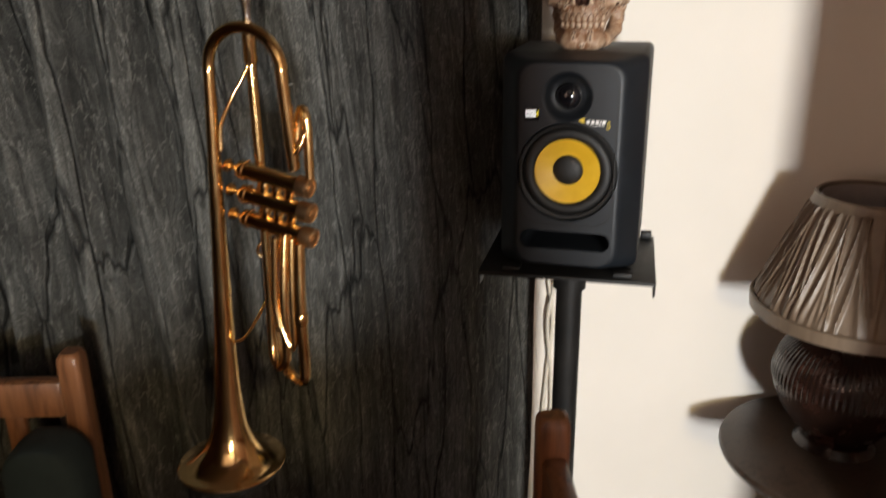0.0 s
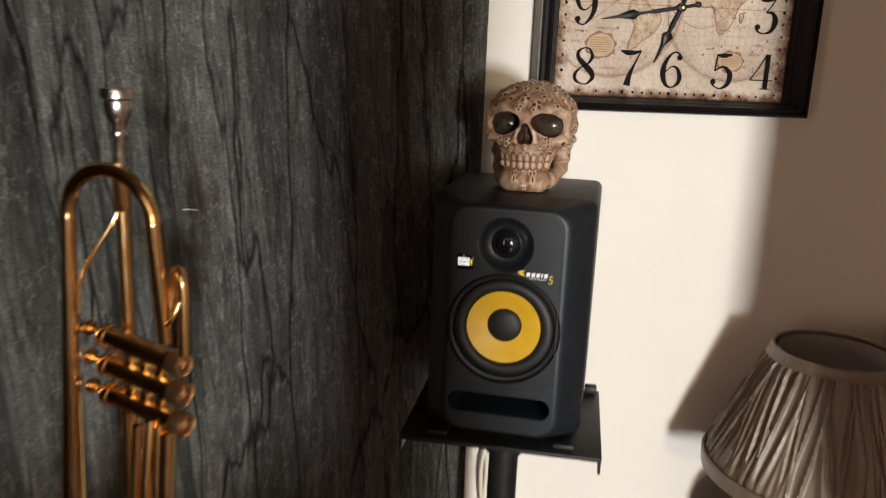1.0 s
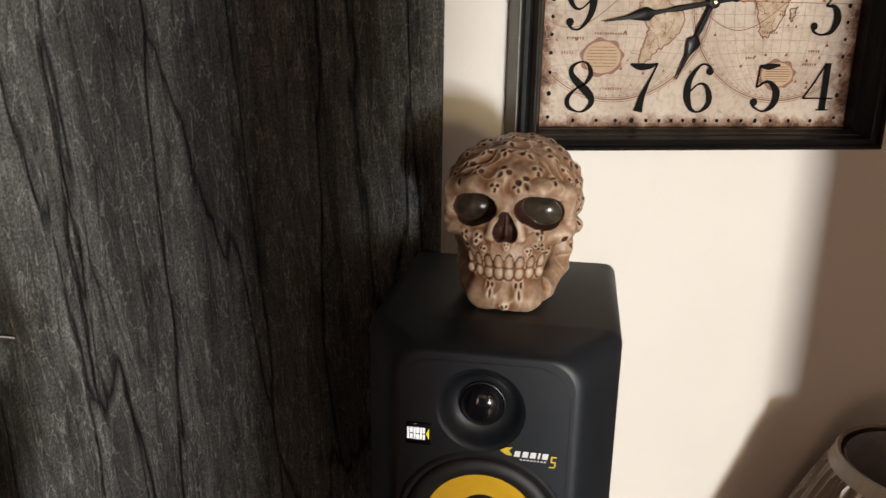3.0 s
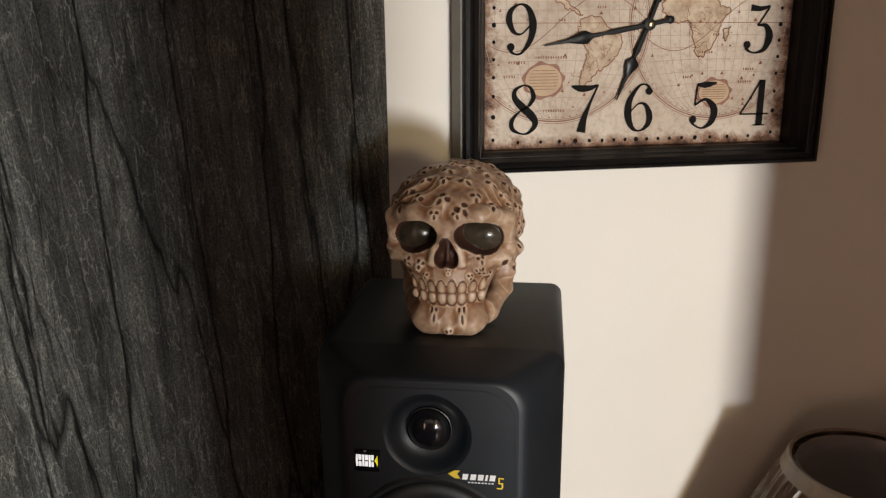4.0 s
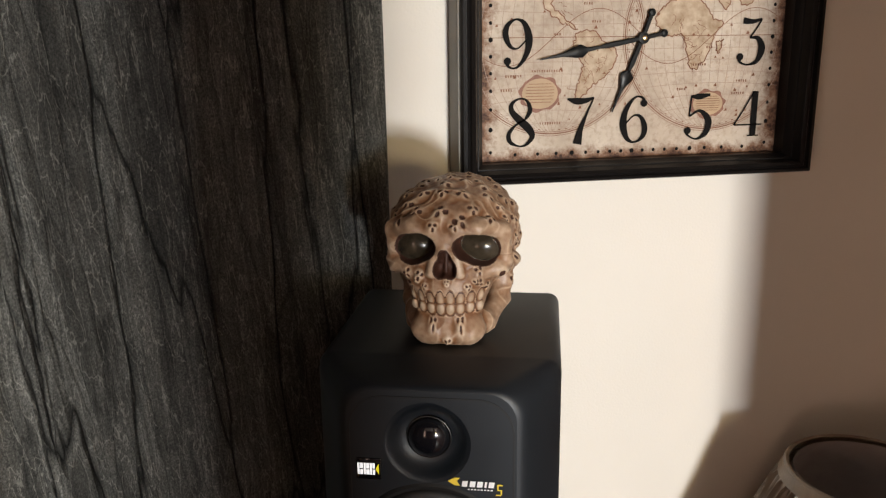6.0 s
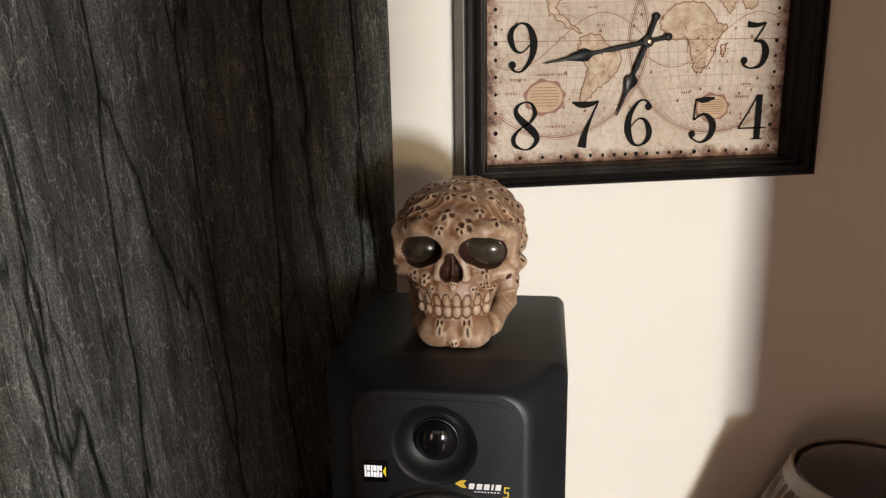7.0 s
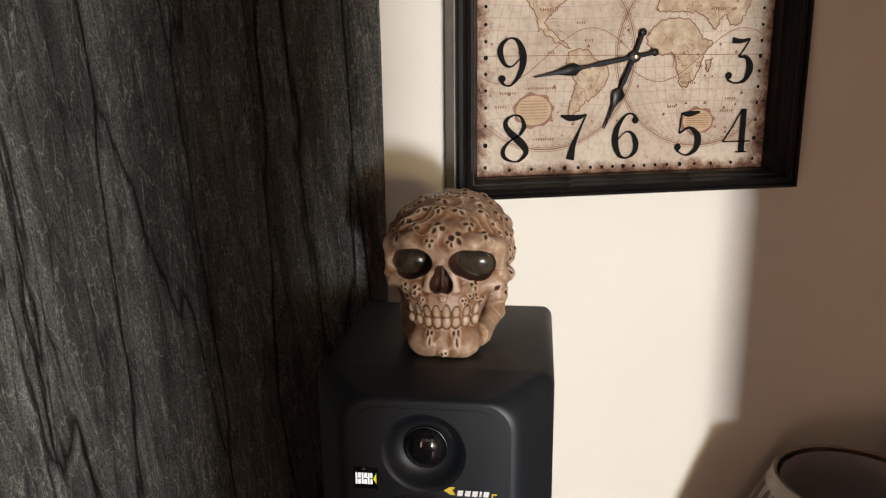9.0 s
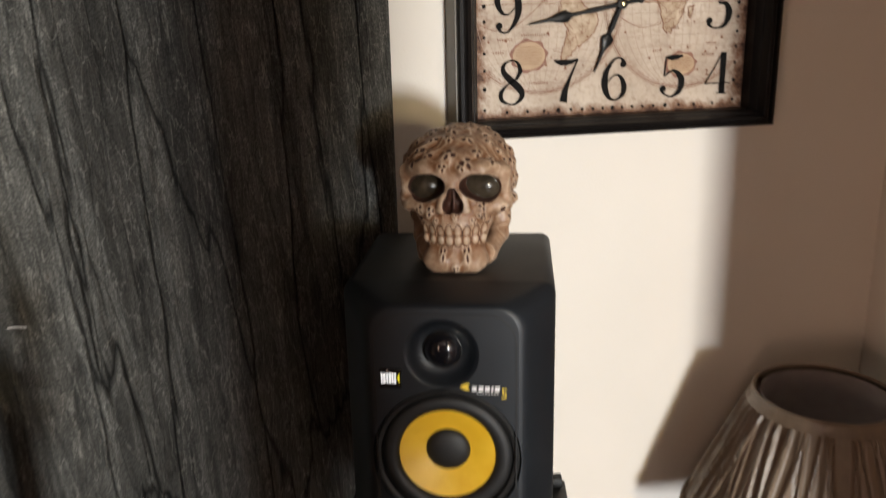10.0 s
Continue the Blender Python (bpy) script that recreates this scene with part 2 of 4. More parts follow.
M_SILVER = mottled("silver_plate", (0.72, 0.68, 0.64), (0.82, 0.78, 0.74), 0.2, (40, 40, 40), metal=1.0, relief=0.02)
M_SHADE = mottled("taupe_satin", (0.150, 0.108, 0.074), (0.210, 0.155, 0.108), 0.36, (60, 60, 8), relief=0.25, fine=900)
M_LINING = mottled("grey_lining", (0.30, 0.25, 0.24), (0.36, 0.31, 0.29), 0.7, (40, 40, 40))
M_GLASS = mottled("dark_glazed_pottery", (0.014, 0.007, 0.005), (0.035, 0.014, 0.009), 0.25, (30, 30, 30), relief=0.1)
M_TABLE = wood("dark_table_wood", (0.028, 0.018, 0.013), (0.06, 0.038, 0.026), 0.35)
M_CHAIR = wood("stained_chair_wood", (0.075, 0.026, 0.010), (0.24, 0.10, 0.042), 0.33)
M_PAD = mottled("blue_black_cloth", (0.010, 0.020, 0.024), (0.017, 0.030, 0.035), 0.8, (50, 50, 50), relief=0.6, fine=1400)
M_CABLE = mottled("white_cable", (0.62, 0.56, 0.46), (0.7, 0.64, 0.54), 0.45, (50, 50, 50))


for m, level in ((M_EYE, 0.45), (M_VINYL, 0.5), (M_STAND, 0.3), (M_INK, 0.08), (M_PAPER, 0.2), (M_HAND, 0.25), (M_FRAME, 0.16), (M_LINE, 0.1)):
    m.node_tree.nodes["Principled BSDF"].inputs["Specular IOR Level"].default_value = level


# ---- mesh helpers ----
def part(name, bm, mat, parent=None, label="", smooth=40):
    """Link a bmesh as one mesh object, under a thing or a part."""
    me = bpy.data.meshes.new(name)
    bmesh.ops.recalc_face_normals(bm, faces=bm.faces)
    if smooth:
        for f in bm.faces:
            f.smooth = True
        for e in bm.edges:
            e.smooth = len(e.link_faces) < 2 or e.calc_face_angle(0) < radians(smooth)
    bm.to_mesh(me)
    bm.free()
    for m in (mat if isinstance(mat, (list, tuple)) else [mat]):
        me.materials.append(m)
    ob = new(name, me)
    ob.parent = parent
    return tagged(ob, label)


def thing(name, m, label, category, group="", kind=""):
    ob = new(name)
    ob.empty_display_size = 0.05
    ob.matrix_world = m
    return tagged(ob, label, category, group, kind)


def add_box(bm, lo, hi, bevel=0.0, seg=2):
    vs = [bm.verts.new((x, y, z)) for z in (lo[2], hi[2]) for y in (lo[1], hi[1]) for x in (lo[0], hi[0])]
    fs = [bm.faces.new([vs[i] for i in q]) for q in ((0, 2, 3, 1), (4, 5, 7, 6), (0, 1, 5, 4), (2, 6, 7, 3), (0, 4, 6, 2), (1, 3, 7, 5))]
    if bevel:
        es = list({e for f in fs for e in f.edges})
        bmesh.ops.bevel(bm, geom=es, offset=bevel, segments=seg, profile=0.5, affect="EDGES")
    return bm


def box(lo, hi, bevel=0.0, seg=2):
    return add_box(bmesh.new(), lo, hi, bevel, seg)


def loft(bm, rings, closed=True, cap=True):
    """Skin rings of equal length."""
    rows = [[bm.verts.new(p) for p in r] for r in rings]
    n = len(rows[0])
    for a, b in zip(rows, rows[1:]):
        for i in range(n if closed else n - 1):
            j = (i + 1) % n
            bm.faces.new((a[i], a[j], b[j], b[i]))
    if cap:
        bm.faces.new(rows[0][::-1])
        bm.faces.new(rows[-1])
    return bm


def lathe(bm, profile, seg=48, m=None, cap=False):
    """Turn (radius, height) pairs about z."""
    m = m or Matrix()
    rings = [[m @ Vector((r * math.cos(2 * math.pi * i / seg), r * math.sin(2 * math.pi * i / seg), h)) for i in range(seg)] for r, h in profile]
    return loft(bm, rings, True, cap)


def spline(points, n):
    """Catmull-Rom through tuples of any length, n steps a span."""
    p = [np.array(q, float) for q in points]
    p = [2 * p[0] - p[1], *p, 2 * p[-1] - p[-2]]
    out = []
    for a, b, c, d in zip(p, p[1:], p[2:], p[3:]):
        for k in range(n):
            u = k / n
            out.append(0.5 * (2 * b + (c - a) * u + (2 * a - 5 * b + 4 * c - d) * u * u + (3 * b - a - 3 * c + d) * u ** 3))
    return out + [p[-2]]


def tube(bm, points, radius, seg=14, n=6, cap=True):
    """A pipe through points (x, y, z) or (x, y, z, radius)."""
    pts = spline(points, n) if n > 1 else [np.array(q, float) for q in points]
    rings, side = [], None
    for i, p in enumerate(pts):
        d = Vector((pts[min(i + 1, len(pts) - 1)] - pts[max(i - 1, 0)])[:3]).normalized()
        if side is None:
            side = d.orthogonal().normalized()
        side = (side - d * side.dot(d)).normalized()
        up = d.cross(side)
        r = float(p[3]) if len(p) > 3 else radius
        rings.append([Vector(p[:3]) + r * (math.cos(2 * math.pi * k / seg) * side + math.sin(2 * math.pi * k / seg) * up) for k in range(seg)])
    return loft(bm, rings, True, cap)


def round_rect(hx, hz, r, y, cz=0.0, n=7, cx=0.0):
    """Ring of a rounded rectangle in the plane of that y."""
    out = []
    for sx, sz, a0 in ((1, 1, 0), (-1, 1, 90), (-1, -1, 180), (1, -1, 270)):
        for k in range(n):
            a = radians(a0 + 90 * k / (n - 1))
            out.append(Vector((cx + sx * (hx - r) + r * math.cos(a), y, cz + sz * (hz - r) + r * math.sin(a))))
    return out


# ---- the room ----
def wall(name, lo, hi, mat=None, label="plain cream painted wall"):
    return tagged(part(name, box(lo, hi), mat or M_WALL, smooth=0), label, "wall", kind="structure")


wall("wall_north", (-2.3, 1.365, 0), (0.88, 1.50, 2.45), label="cream painted wall, partly lit by window light")
wall("wall_east", (0.88, 0.66, 0), (1.0, 1.50, 2.45))
# Added out of view; its edge shades the right end of the north wall.
wall("shade_return_east", (0.589, 0.56, 0), (1.0, 0.66, 2.45))
wall("wall_east_back", (0.88, -3.3, 0), (1.0, 0.56, 2.45), M_DULL, "plain unseen wall in dull rose-brown")
wall("wall_west", (-2.42, -3.3, 0), (-2.3, 1.50, 2.45), M_DULL, "plain unseen wall in dull rose-brown")
wall("wall_south", (-2.3, -3.42, 0), (1.0, -3.3, 2.45), M_DULL, "plain unseen wall in dull rose-brown")
# an added, unseen light blocker with a low opening and a doorway, behind the way of the camera
wall("shade_partition_post", (0.085, -0.20, 0), (0.234, -0.12, 2.1), M_DULL, "plain unseen wall in dull rose-brown")
# Widens the post's shadow higher up on the curtain.
wall("shade_partition_corbel", (0.234, -0.20, 1.47), (0.257, -0.12, 2.1), M_DULL, "plain unseen wall in dull rose-brown")
wall("shade_partition_low", (-0.74, -0.20, 0), (0.085, -0.12, 1.105), M_DULL, "plain unseen wall in dull rose-brown")
wall("shade_partition_west", (-2.3, -0.20, 0), (-0.74, -0.12, 2.1), M_DULL, "plain unseen wall in dull rose-brown")
wall("shade_partition_top", (-2.3, -0.20, 2.1), (0.88, -0.12, 2.45), M_DULL, "plain unseen wall in dull rose-brown")
tagged(part("floor", box((-2.42, -3.42, -0.1), (1.0, 1.5, 0)), M_FLOOR, smooth=0), "dark wooden floor", "floor", kind="structure")
tagged(part("ceiling", box((-2.42, -3.42, 2.45), (1.0, 1.5, 2.55)), M_CEIL, smooth=0), "plain pale ceiling", "ceiling", kind="structure")


# ---- curtain ----
CLOTH = random.Random(4)
WAVES = [(CLOTH.uniform(9, 46), CLOTH.uniform(0, 6.28), CLOTH.uniform(-0.5, 0.5)) for _ in range(9)]


def cloth_y(x, z):
    """Where the curtain hangs: a step back near its edge, folds and small crumples."""
    back = 1 / (1 + math.exp(-(x + 0.15) / 0.022))
    y = 1.195 + 0.085 * back
    for f, ph, lean in WAVES:
        y += 0.16 / f * math.sin(f * x + ph + lean * z) * (1 - 0.55 * back)
    pleat = (x * 13.5 + 0.35 * z + 0.6 * noise.noise((x * 5, 2.2, z * 0.7))) % 1.0
    y += (0.030 * abs(pleat - 0.35) ** 1.2 - 0.01) * (1 / (1 + math.exp((x + 0.40) / 0.05)) * 2.6 + 0.35) * (1 - 0.6 * back) * 2.0
    y += 0.010 * noise.noise((x * 14, 3.1, z * 1.6)) + 0.005 * noise.noise((x * 40 + z * 6, 7.7, z * 4))
    y -= 0.007 * max(0.0, 1 - abs(noise.noise((x * 22 + 2.5 * z, 1.3, z * 1.8))) * 9)
    return min(y, 1.345)


def curtain():
    nx, nz = 620, 90
    x0, x1, z0, z1 = -1.6, 0.158, 0.02, 2.3
    bm = bmesh.new()
    rows = []
    for j in range(nz + 1):
        z = z0 + (z1 - z0) * j / nz
        edge = 0.004 * noise.noise((0, 5, z * 3))
        rows.append([bm.verts.new((x, cloth_y(x, z), z)) for x in (x0 + (x1 + edge - x0) * i / nx for i in range(nx + 1))])
    back = [[bm.verts.new((v.co.x, v.co.y + 0.003, v.co.z)) for v in r] for r in rows]
    for a, b in zip(rows, rows[1:]):
        for i in range(nx):
            bm.faces.new((a[i], a[i + 1], b[i + 1], b[i]))
    for a, b in zip(back, back[1:]):
        for i in range(nx):
            bm.faces.new((a[i], b[i], b[i + 1], a[i + 1]))
    for j in range(nz):
        for i in (0, nx):
            bm.faces.new((rows[j][i], rows[j + 1][i], back[j + 1][i], back[j][i]))
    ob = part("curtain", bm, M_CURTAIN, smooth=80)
    return tagged(ob, "charcoal crushed-fabric curtain hanging in soft vertical folds", "curtain")


curtain()


# ---- loudspeaker on its stand ----
def cut(ob, cutters):
    """Cut meshes out of a part for good, and remove them."""
    for c in cutters:
        mod = ob.modifiers.new("cut", "BOOLEAN")
        mod.object, mod.operation, mod.solver = c, "DIFFERENCE", "EXACT"
    me = bpy.data.meshes.new_from_object(ob.evaluated_get(bpy.context.evaluated_depsgraph_get()))
    ob.modifiers.clear()
    ob.data = me
    for c in cutters:
        bpy.data.objects.remove(c)
    for p in me.polygons:
        p.use_smooth = True
    me.set_sharp_from_angle(angle=radians(35))
    for p in me.polygons:
        if p.normal.y < -0.999 or len(p.vertices) > 12:
            p.use_smooth = False


def facing(x, y, z):
    """Local z of a turned part points out of the front."""
    return pose(x, y, z, 90, 0, 0)


TWEET_Z, WOOF_Z, PORT_Z = 0.2345, 0.1375, 0.045


def loudspeaker():
    top = thing("loudspeaker", pose(0.151, 1.004, 1.160, 0, 0, -18), "black studio monitor loudspeaker with a yellow woofer cone", "loudspeaker")
    H, W = 0.1425, 0.094
    rings = [round_rect(W, H, 0.010, 0.212, H), round_rect(W, H, 0.012, 0.048, H), round_rect(W - 0.0008, H - 0.0005, 0.013, 0.044, H), round_rect(W - 0.003, H - 0.0014, 0.016, 0.039, H)]
    rings += [round_rect(hx, hz, r, y, 0.1437) for hx, hz, r, y in ((0.0800, 0.1378, 0.022, 0.0180), (0.0728, 0.1358, 0.024, 0.0080), (0.0700, 0.1350, 0.024, 0.0046), (0.0675, 0.1340, 0.0235, 0.0022), (0.0650, 0.1328, 0.0225, 0.0007), (0.0625, 0.1312, 0.0215, 0.0))]
    body = part("cabinet", loft(bmesh.new(), rings), M_VINYL, top, "black vinyl cabinet with a chamfered front")
    cutters = [
        part("c", lathe(bmesh.new(), [(0.0001, -0.022), (0.0165, -0.022), (0.0172, -0.0120), (0.0195, -0.0113), (0.0220, -0.0099), (0.0243, -0.0078), (0.0262, -0.0054), (0.0280, -0.0030), (0.0296, -0.0014), (0.0310, -0.0006), (0.0318, -0.0002), (0.0336, 0.002), (0.0001, 0.002)], 48, facing(-0.0025, 0, TWEET_Z)), M_VINYL),
        part("c", lathe(bmesh.new(), [(0.0001, -0.05), (0.0635, -0.05), (0.0635, -0.004), (0.066, 0.002), (0.0001, 0.002)], 64, facing(0, 0, WOOF_Z)), M_VINYL),
        part("c", loft(bmesh.new(), [round_rect(0.060, 0.013, 0.0125, -0.002, PORT_Z), round_rect(0.056, 0.010, 0.0098, 0.010, PORT_Z), round_rect(0.054, 0.009, 0.0088, 0.12, PORT_Z)]), M_VINYL)]
    bpy.context.view_layer.update()
    for c in cutters:
        c.matrix_world = top.matrix_world @ c.matrix_world
    bpy.context.view_layer.update()
    cut(body, cutters)
    # the moulded front panel: a thin groove round it
    seam = bmesh.new()
    outer, inner = round_rect(0.0610, 0.1022, 0.026, -0.0006, 0.1685, 12), round_rect(0.0597, 0.1009, 0.0253, -0.0006, 0.1685, 12)
    back = [v + Vector((0, 0.004, 0)) for v in outer]
    loft(seam, [back, outer, inner, [v + Vector((0, 0.004, 0)) for v in inner]], True, False)
    part("panel_seam", seam, M_RUBBER, top)
    dome = [(0.0155 * math.cos(a), 0.0090 * math.sin(a)) for a in np.linspace(0, math.pi / 2 - 0.01, 10)]
    tw = part("tweeter", lathe(bmesh.new(), [(0.0168, -0.022), (0.0168, -0.0105), (0.0162, -0.0098), (0.0155, -0.0105), *[(r, h - 0.0105) for r, h in dome[1:]]], 48, facing(-0.0025, 0, TWEET_Z), False), M_DOME, top, "glossy dark tweeter dome")
    part("ring", lathe(bmesh.new(), [(0.0162, -0.0110), (0.0168, -0.0100), (0.0164, -0.0094), (0.0159, -0.0100)], 48, facing(-0.0025, 0, TWEET_Z)), M_SILVER, tw, "thin bright ring")
    wf = part("woofer", lathe(bmesh.new(), [(0.0634, -0.012), (0.0634, -0.003), (0.0615, -0.0015), (0.0585, -0.0025), (0.0575, -0.006)], 72, facing(0, 0, WOOF_Z)), M_RUBBER, top, "black woofer basket rim")
    roll = [(0.050 + 0.0075 * math.cos(a), -0.007 + 0.0055 * math.sin(a)) for a in np.linspace(0, math.pi, 12)]
    part("surround", lathe(bmesh.new(), [*roll, (0.0415, -0.009)], 72, facing(0, 0, WOOF_Z)), M_RUBBER, wf, "black rubber roll surround")
    part("cone", lathe(bmesh.new(), [(0.0425, -0.0070), (0.041, -0.0076), (0.034, -0.0105), (0.026, -0.0140), (0.0195, -0.0165), (0.017, -0.0175)], 72, facing(0, 0, WOOF_Z)), M_YELLOW, wf, "matt yellow cone")
    cap = [(0.0198 * math.cos(a), -0.0160 + 0.0065 * math.sin(a)) for a in np.linspace(0, math.pi / 2 - 0.01, 9)]
    part("dust_cap", lathe(bmesh.new(), cap, 48, facing(0, 0, WOOF_Z)), M_RUBBER, wf, "matt black dust cap")
    # badge: white and yellow shapes on a dark plate
    bd = part("badge", box((-0.0555, -0.0018, 0.204), (-0.0365, 0.002, 0.221), 0.0008), M_DOME, top, "small black badge with white and yellow marks")
    mk = bmesh.new()
    for k, (x, w) in enumerate(((-0.0542, 0.0042), (-0.0495, 0.0044), (-0.0448, 0.0038))):
        add_box(mk, (x, -0.0023, 0.2085), (x + 0.0013, -0.0016, 0.2175))
        add_box(mk, (x + 0.0019, -0.0023, 0.2085), (x + w - 0.0003, -0.0016, 0.2122))
        add_box(mk, (x + 0.0019, -0.0023, 0.2135), (x + w - 0.0003, -0.0016, 0.2175))
    part("badge_mark", mk, M_LOGO, bd, "white badge mark", 0)
    ym = bmesh.new()
    vs = [ym.verts.new((x, -0.0021, z)) for x, z in ((-0.0407, 0.2130), (-0.0383, 0.2175), (-0.0383, 0.2085))]
    ym.faces.new(vs)
    part("badge_wedge", ym, M_LOGOY, bd, "yellow wedge mark", 0)
    # the model line under the tweeter: plain shapes
    ln = bmesh.new()
    for k, x in enumerate((0.0225, 0.0282, 0.0336, 0.0390, 0.0420)):
        w = 0.0016 if k == 3 else 0.0040
        q = [(x, 0.2020), (x + w, 0.2020), (x + w + 0.0008, 0.2066), (x + 0.0008, 0.2066)]
        ln.faces.new([ln.verts.new((a, -0.0011, b)) for a, b in q])
    for k in range(8):
        x = 0.027 + 0.0024 * k
        ln.faces.new([ln.verts.new((a, -0.0011, b)) for a, b in ((x, 0.1995), (x + 0.0014, 0.1995), (x + 0.0014, 0.2005), (x, 0.2005))])
    part("print", ln, M_WHITE, top, "white printed marks", 0)
    yl = bmesh.new()
    yl.faces.new([yl.verts.new((a, -0.0011, b)) for a, b in ((0.0125, 0.2060), (0.0175, 0.2090), (0.0215, 0.2090), (0.0190, 0.2063), (0.0215, 0.2027), (0.0175, 0.2027))])
    part("yellow_print", yl, M_YPRINT, top, "yellow printed wedge", 0)
    yl = bmesh.new()
    for lo, hi in (((0.0485, 0.2040), (0.0525, 0.2050)), ((0.0485, 0.2010), (0.0495, 0.2040)), ((0.0485, 0.2000), (0.0520, 0.2010)), ((0.0510, 0.1970), (0.0520, 0.2000)), ((0.0475, 0.1960), (0.0515, 0.1970))):
        yl.faces.new([yl.verts.new((a, -0.0011, b)) for a, b in ((lo[0], lo[1]), (hi[0], lo[1]), (hi[0], hi[1]), (lo[0], hi[1]))])
    part("yellow_print", yl, M_YPRINT, top, "yellow printed mark", 0)


loudspeaker()


def speaker_stand():
    top = thing("speaker_stand", pose(0.180, 1.095, 0, 0, 0, -15.5), "black steel speaker stand with square top plate on round pole", "speaker stand")
    part("pole", lathe(bmesh.new(), [(0.019, 0.02), (0.019, 1.145)], 32), M_STAND, top)
    part("collar", lathe(bmesh.new(), [(0.018, 1.10), (0.024, 1.102), (0.024, 1.138), (0.035, 1.1485), (0.018, 1.1485)], 32), M_STAND, top)
    pl = box((-0.119, -0.100, 1.1500), (0.119, 0.100, 1.1550), 0.001)
    part("top_plate", pl, M_STAND, top, "black steel top plate")
    for sx in (-1, 1):
        part("lip", box((sx * 0.117 - 0.0015, -0.100, 1.135), (sx * 0.117 + 0.0015, -0.075, 1.1500), 0.0008), M_STAND, top, "small folded plate corner")
        part("stop", box((sx * 0.107 - 0.008, 0.085, 1.1550), (sx * 0.107 + 0.008, 0.100, 1.1650), 0.002), M_RUBBER, top, "raised rubber stop")
    for sx, sy in ((-1, -1), (1, -1), (1, 1), (-1, 1)):
        part("pad", box((sx * 0.075 - 0.012, sy * 0.075 - 0.012, 1.1550), (sx * 0.075 + 0.012, sy * 0.075 + 0.012, 1.1598), 0.001), M_RUBBER, top, "thin rubber pad")
    part("base_plate", box((-0.14, -0.14, 0.0), (0.14, 0.14, 0.02), 0.004), M_STAND, top)


speaker_stand()


def cable(points, r=0.0035):
    ob = part("cable", tube(bmesh.new(), points, r, 10, 8), M_CABLE)
    return tagged(ob, "cream cable hanging down the wall behind the stand", "cable", "cables behind the stand")


cable([(0.192, 1.335, 1.19), (0.190, 1.345, 1.05), (0.205, 1.350, 0.93), (0.196, 1.352, 0.80), (0.188, 1.352, 0.60), (0.195, 1.352, 0.02)])
cable([(0.208, 1.335, 1.19), (0.206, 1.345, 1.02), (0.194, 1.341, 0.93), (0.207, 1.352, 0.78), (0.204, 1.352, 0.55), (0.21, 1.352, 0.02)])


# ---- skull ornament ----
def surface_net(inside_of, lo, hi, h, coarse=4):
    """Skin of a field's zero level on a regular grid: vertices and quads."""
    n = [int(math.ceil((b - a) / (h * coarse))) * coarse + 1 for a, b in zip(lo, hi)]
    axes = [a + h * np.arange(k) for a, k in zip(lo, n)]
    grid = np.stack(np.meshgrid(*[ax[coarse // 2::coarse] for ax in axes], indexing="ij"), -1)
    rough = inside_of(grid.reshape(-1, 3)).reshape(grid.shape[:3])
    full = rough
    for axis in range(3):
        full = np.repeat(full, coarse, axis)
        full = np.concatenate((full, full.take([-1], axis)), axis)[tuple(slice(0, n[a]) if a == axis else slice(None) for a in range(3))]
    near = np.argwhere(np.abs(full) < h * coarse * 1.05)
    pts = np.stack([axes[a][near[:, a]] for a in range(3)], -1)
    full[tuple(near.T)] = inside_of(pts)
    neg = full < 0
    corner = [(i, j, k) for i in (0, 1) for j in (0, 1) for k in (0, 1)]
    count = sum(neg[i:n[0] - 1 + i, j:n[1] - 1 + j, k:n[2] - 1 + k].astype(np.int8) for i, j, k in corner)
    cells = np.argwhere((count > 0) & (count < 8))
    value = {c: full[tuple((cells + c).T)] for c in corner}
    total, hits = np.zeros((len(cells), 3)), np.zeros(len(cells))
    for a in corner:
        for axis in range(3):
            if a[axis] == 0:
                b = tuple(1 if q == axis else a[q] for q in range(3))
                cross = (value[a] < 0) != (value[b] < 0)
                t = np.where(cross, value[a] / np.where(cross, value[a] - value[b], 1), 0)
                p = np.array(a, float)[None] + t[:, None] * (np.array(b) - np.array(a))[None]
                total += p * cross[:, None]
                hits += cross
    verts = np.array(lo) + h * (cells + total / hits[:, None])
    index = np.full([k - 1 for k in n], -1)
    index[tuple(cells.T)] = np.arange(len(cells))
    quads = []
    for axis in range(3):
        u, w = (axis + 1) % 3, (axis + 2) % 3
        one = [slice(None)] * 3
        two = [slice(None)] * 3
        one[axis], two[axis] = slice(0, -1), slice(1, None)
        flip = np.argwhere(neg[tuple(one)] != neg[tuple(two)])
        eu, ew = np.eye(3, dtype=int)[u], np.eye(3, dtype=int)[w]
        q = np.stack([index[tuple((flip - d).T)] for d in (0 * eu, eu, eu + ew, ew)], -1)
        out = neg[tuple(flip.T)]
        quads.append(np.where(out[:, None], q, q[:, ::-1]))
    return verts, np.concatenate(quads)


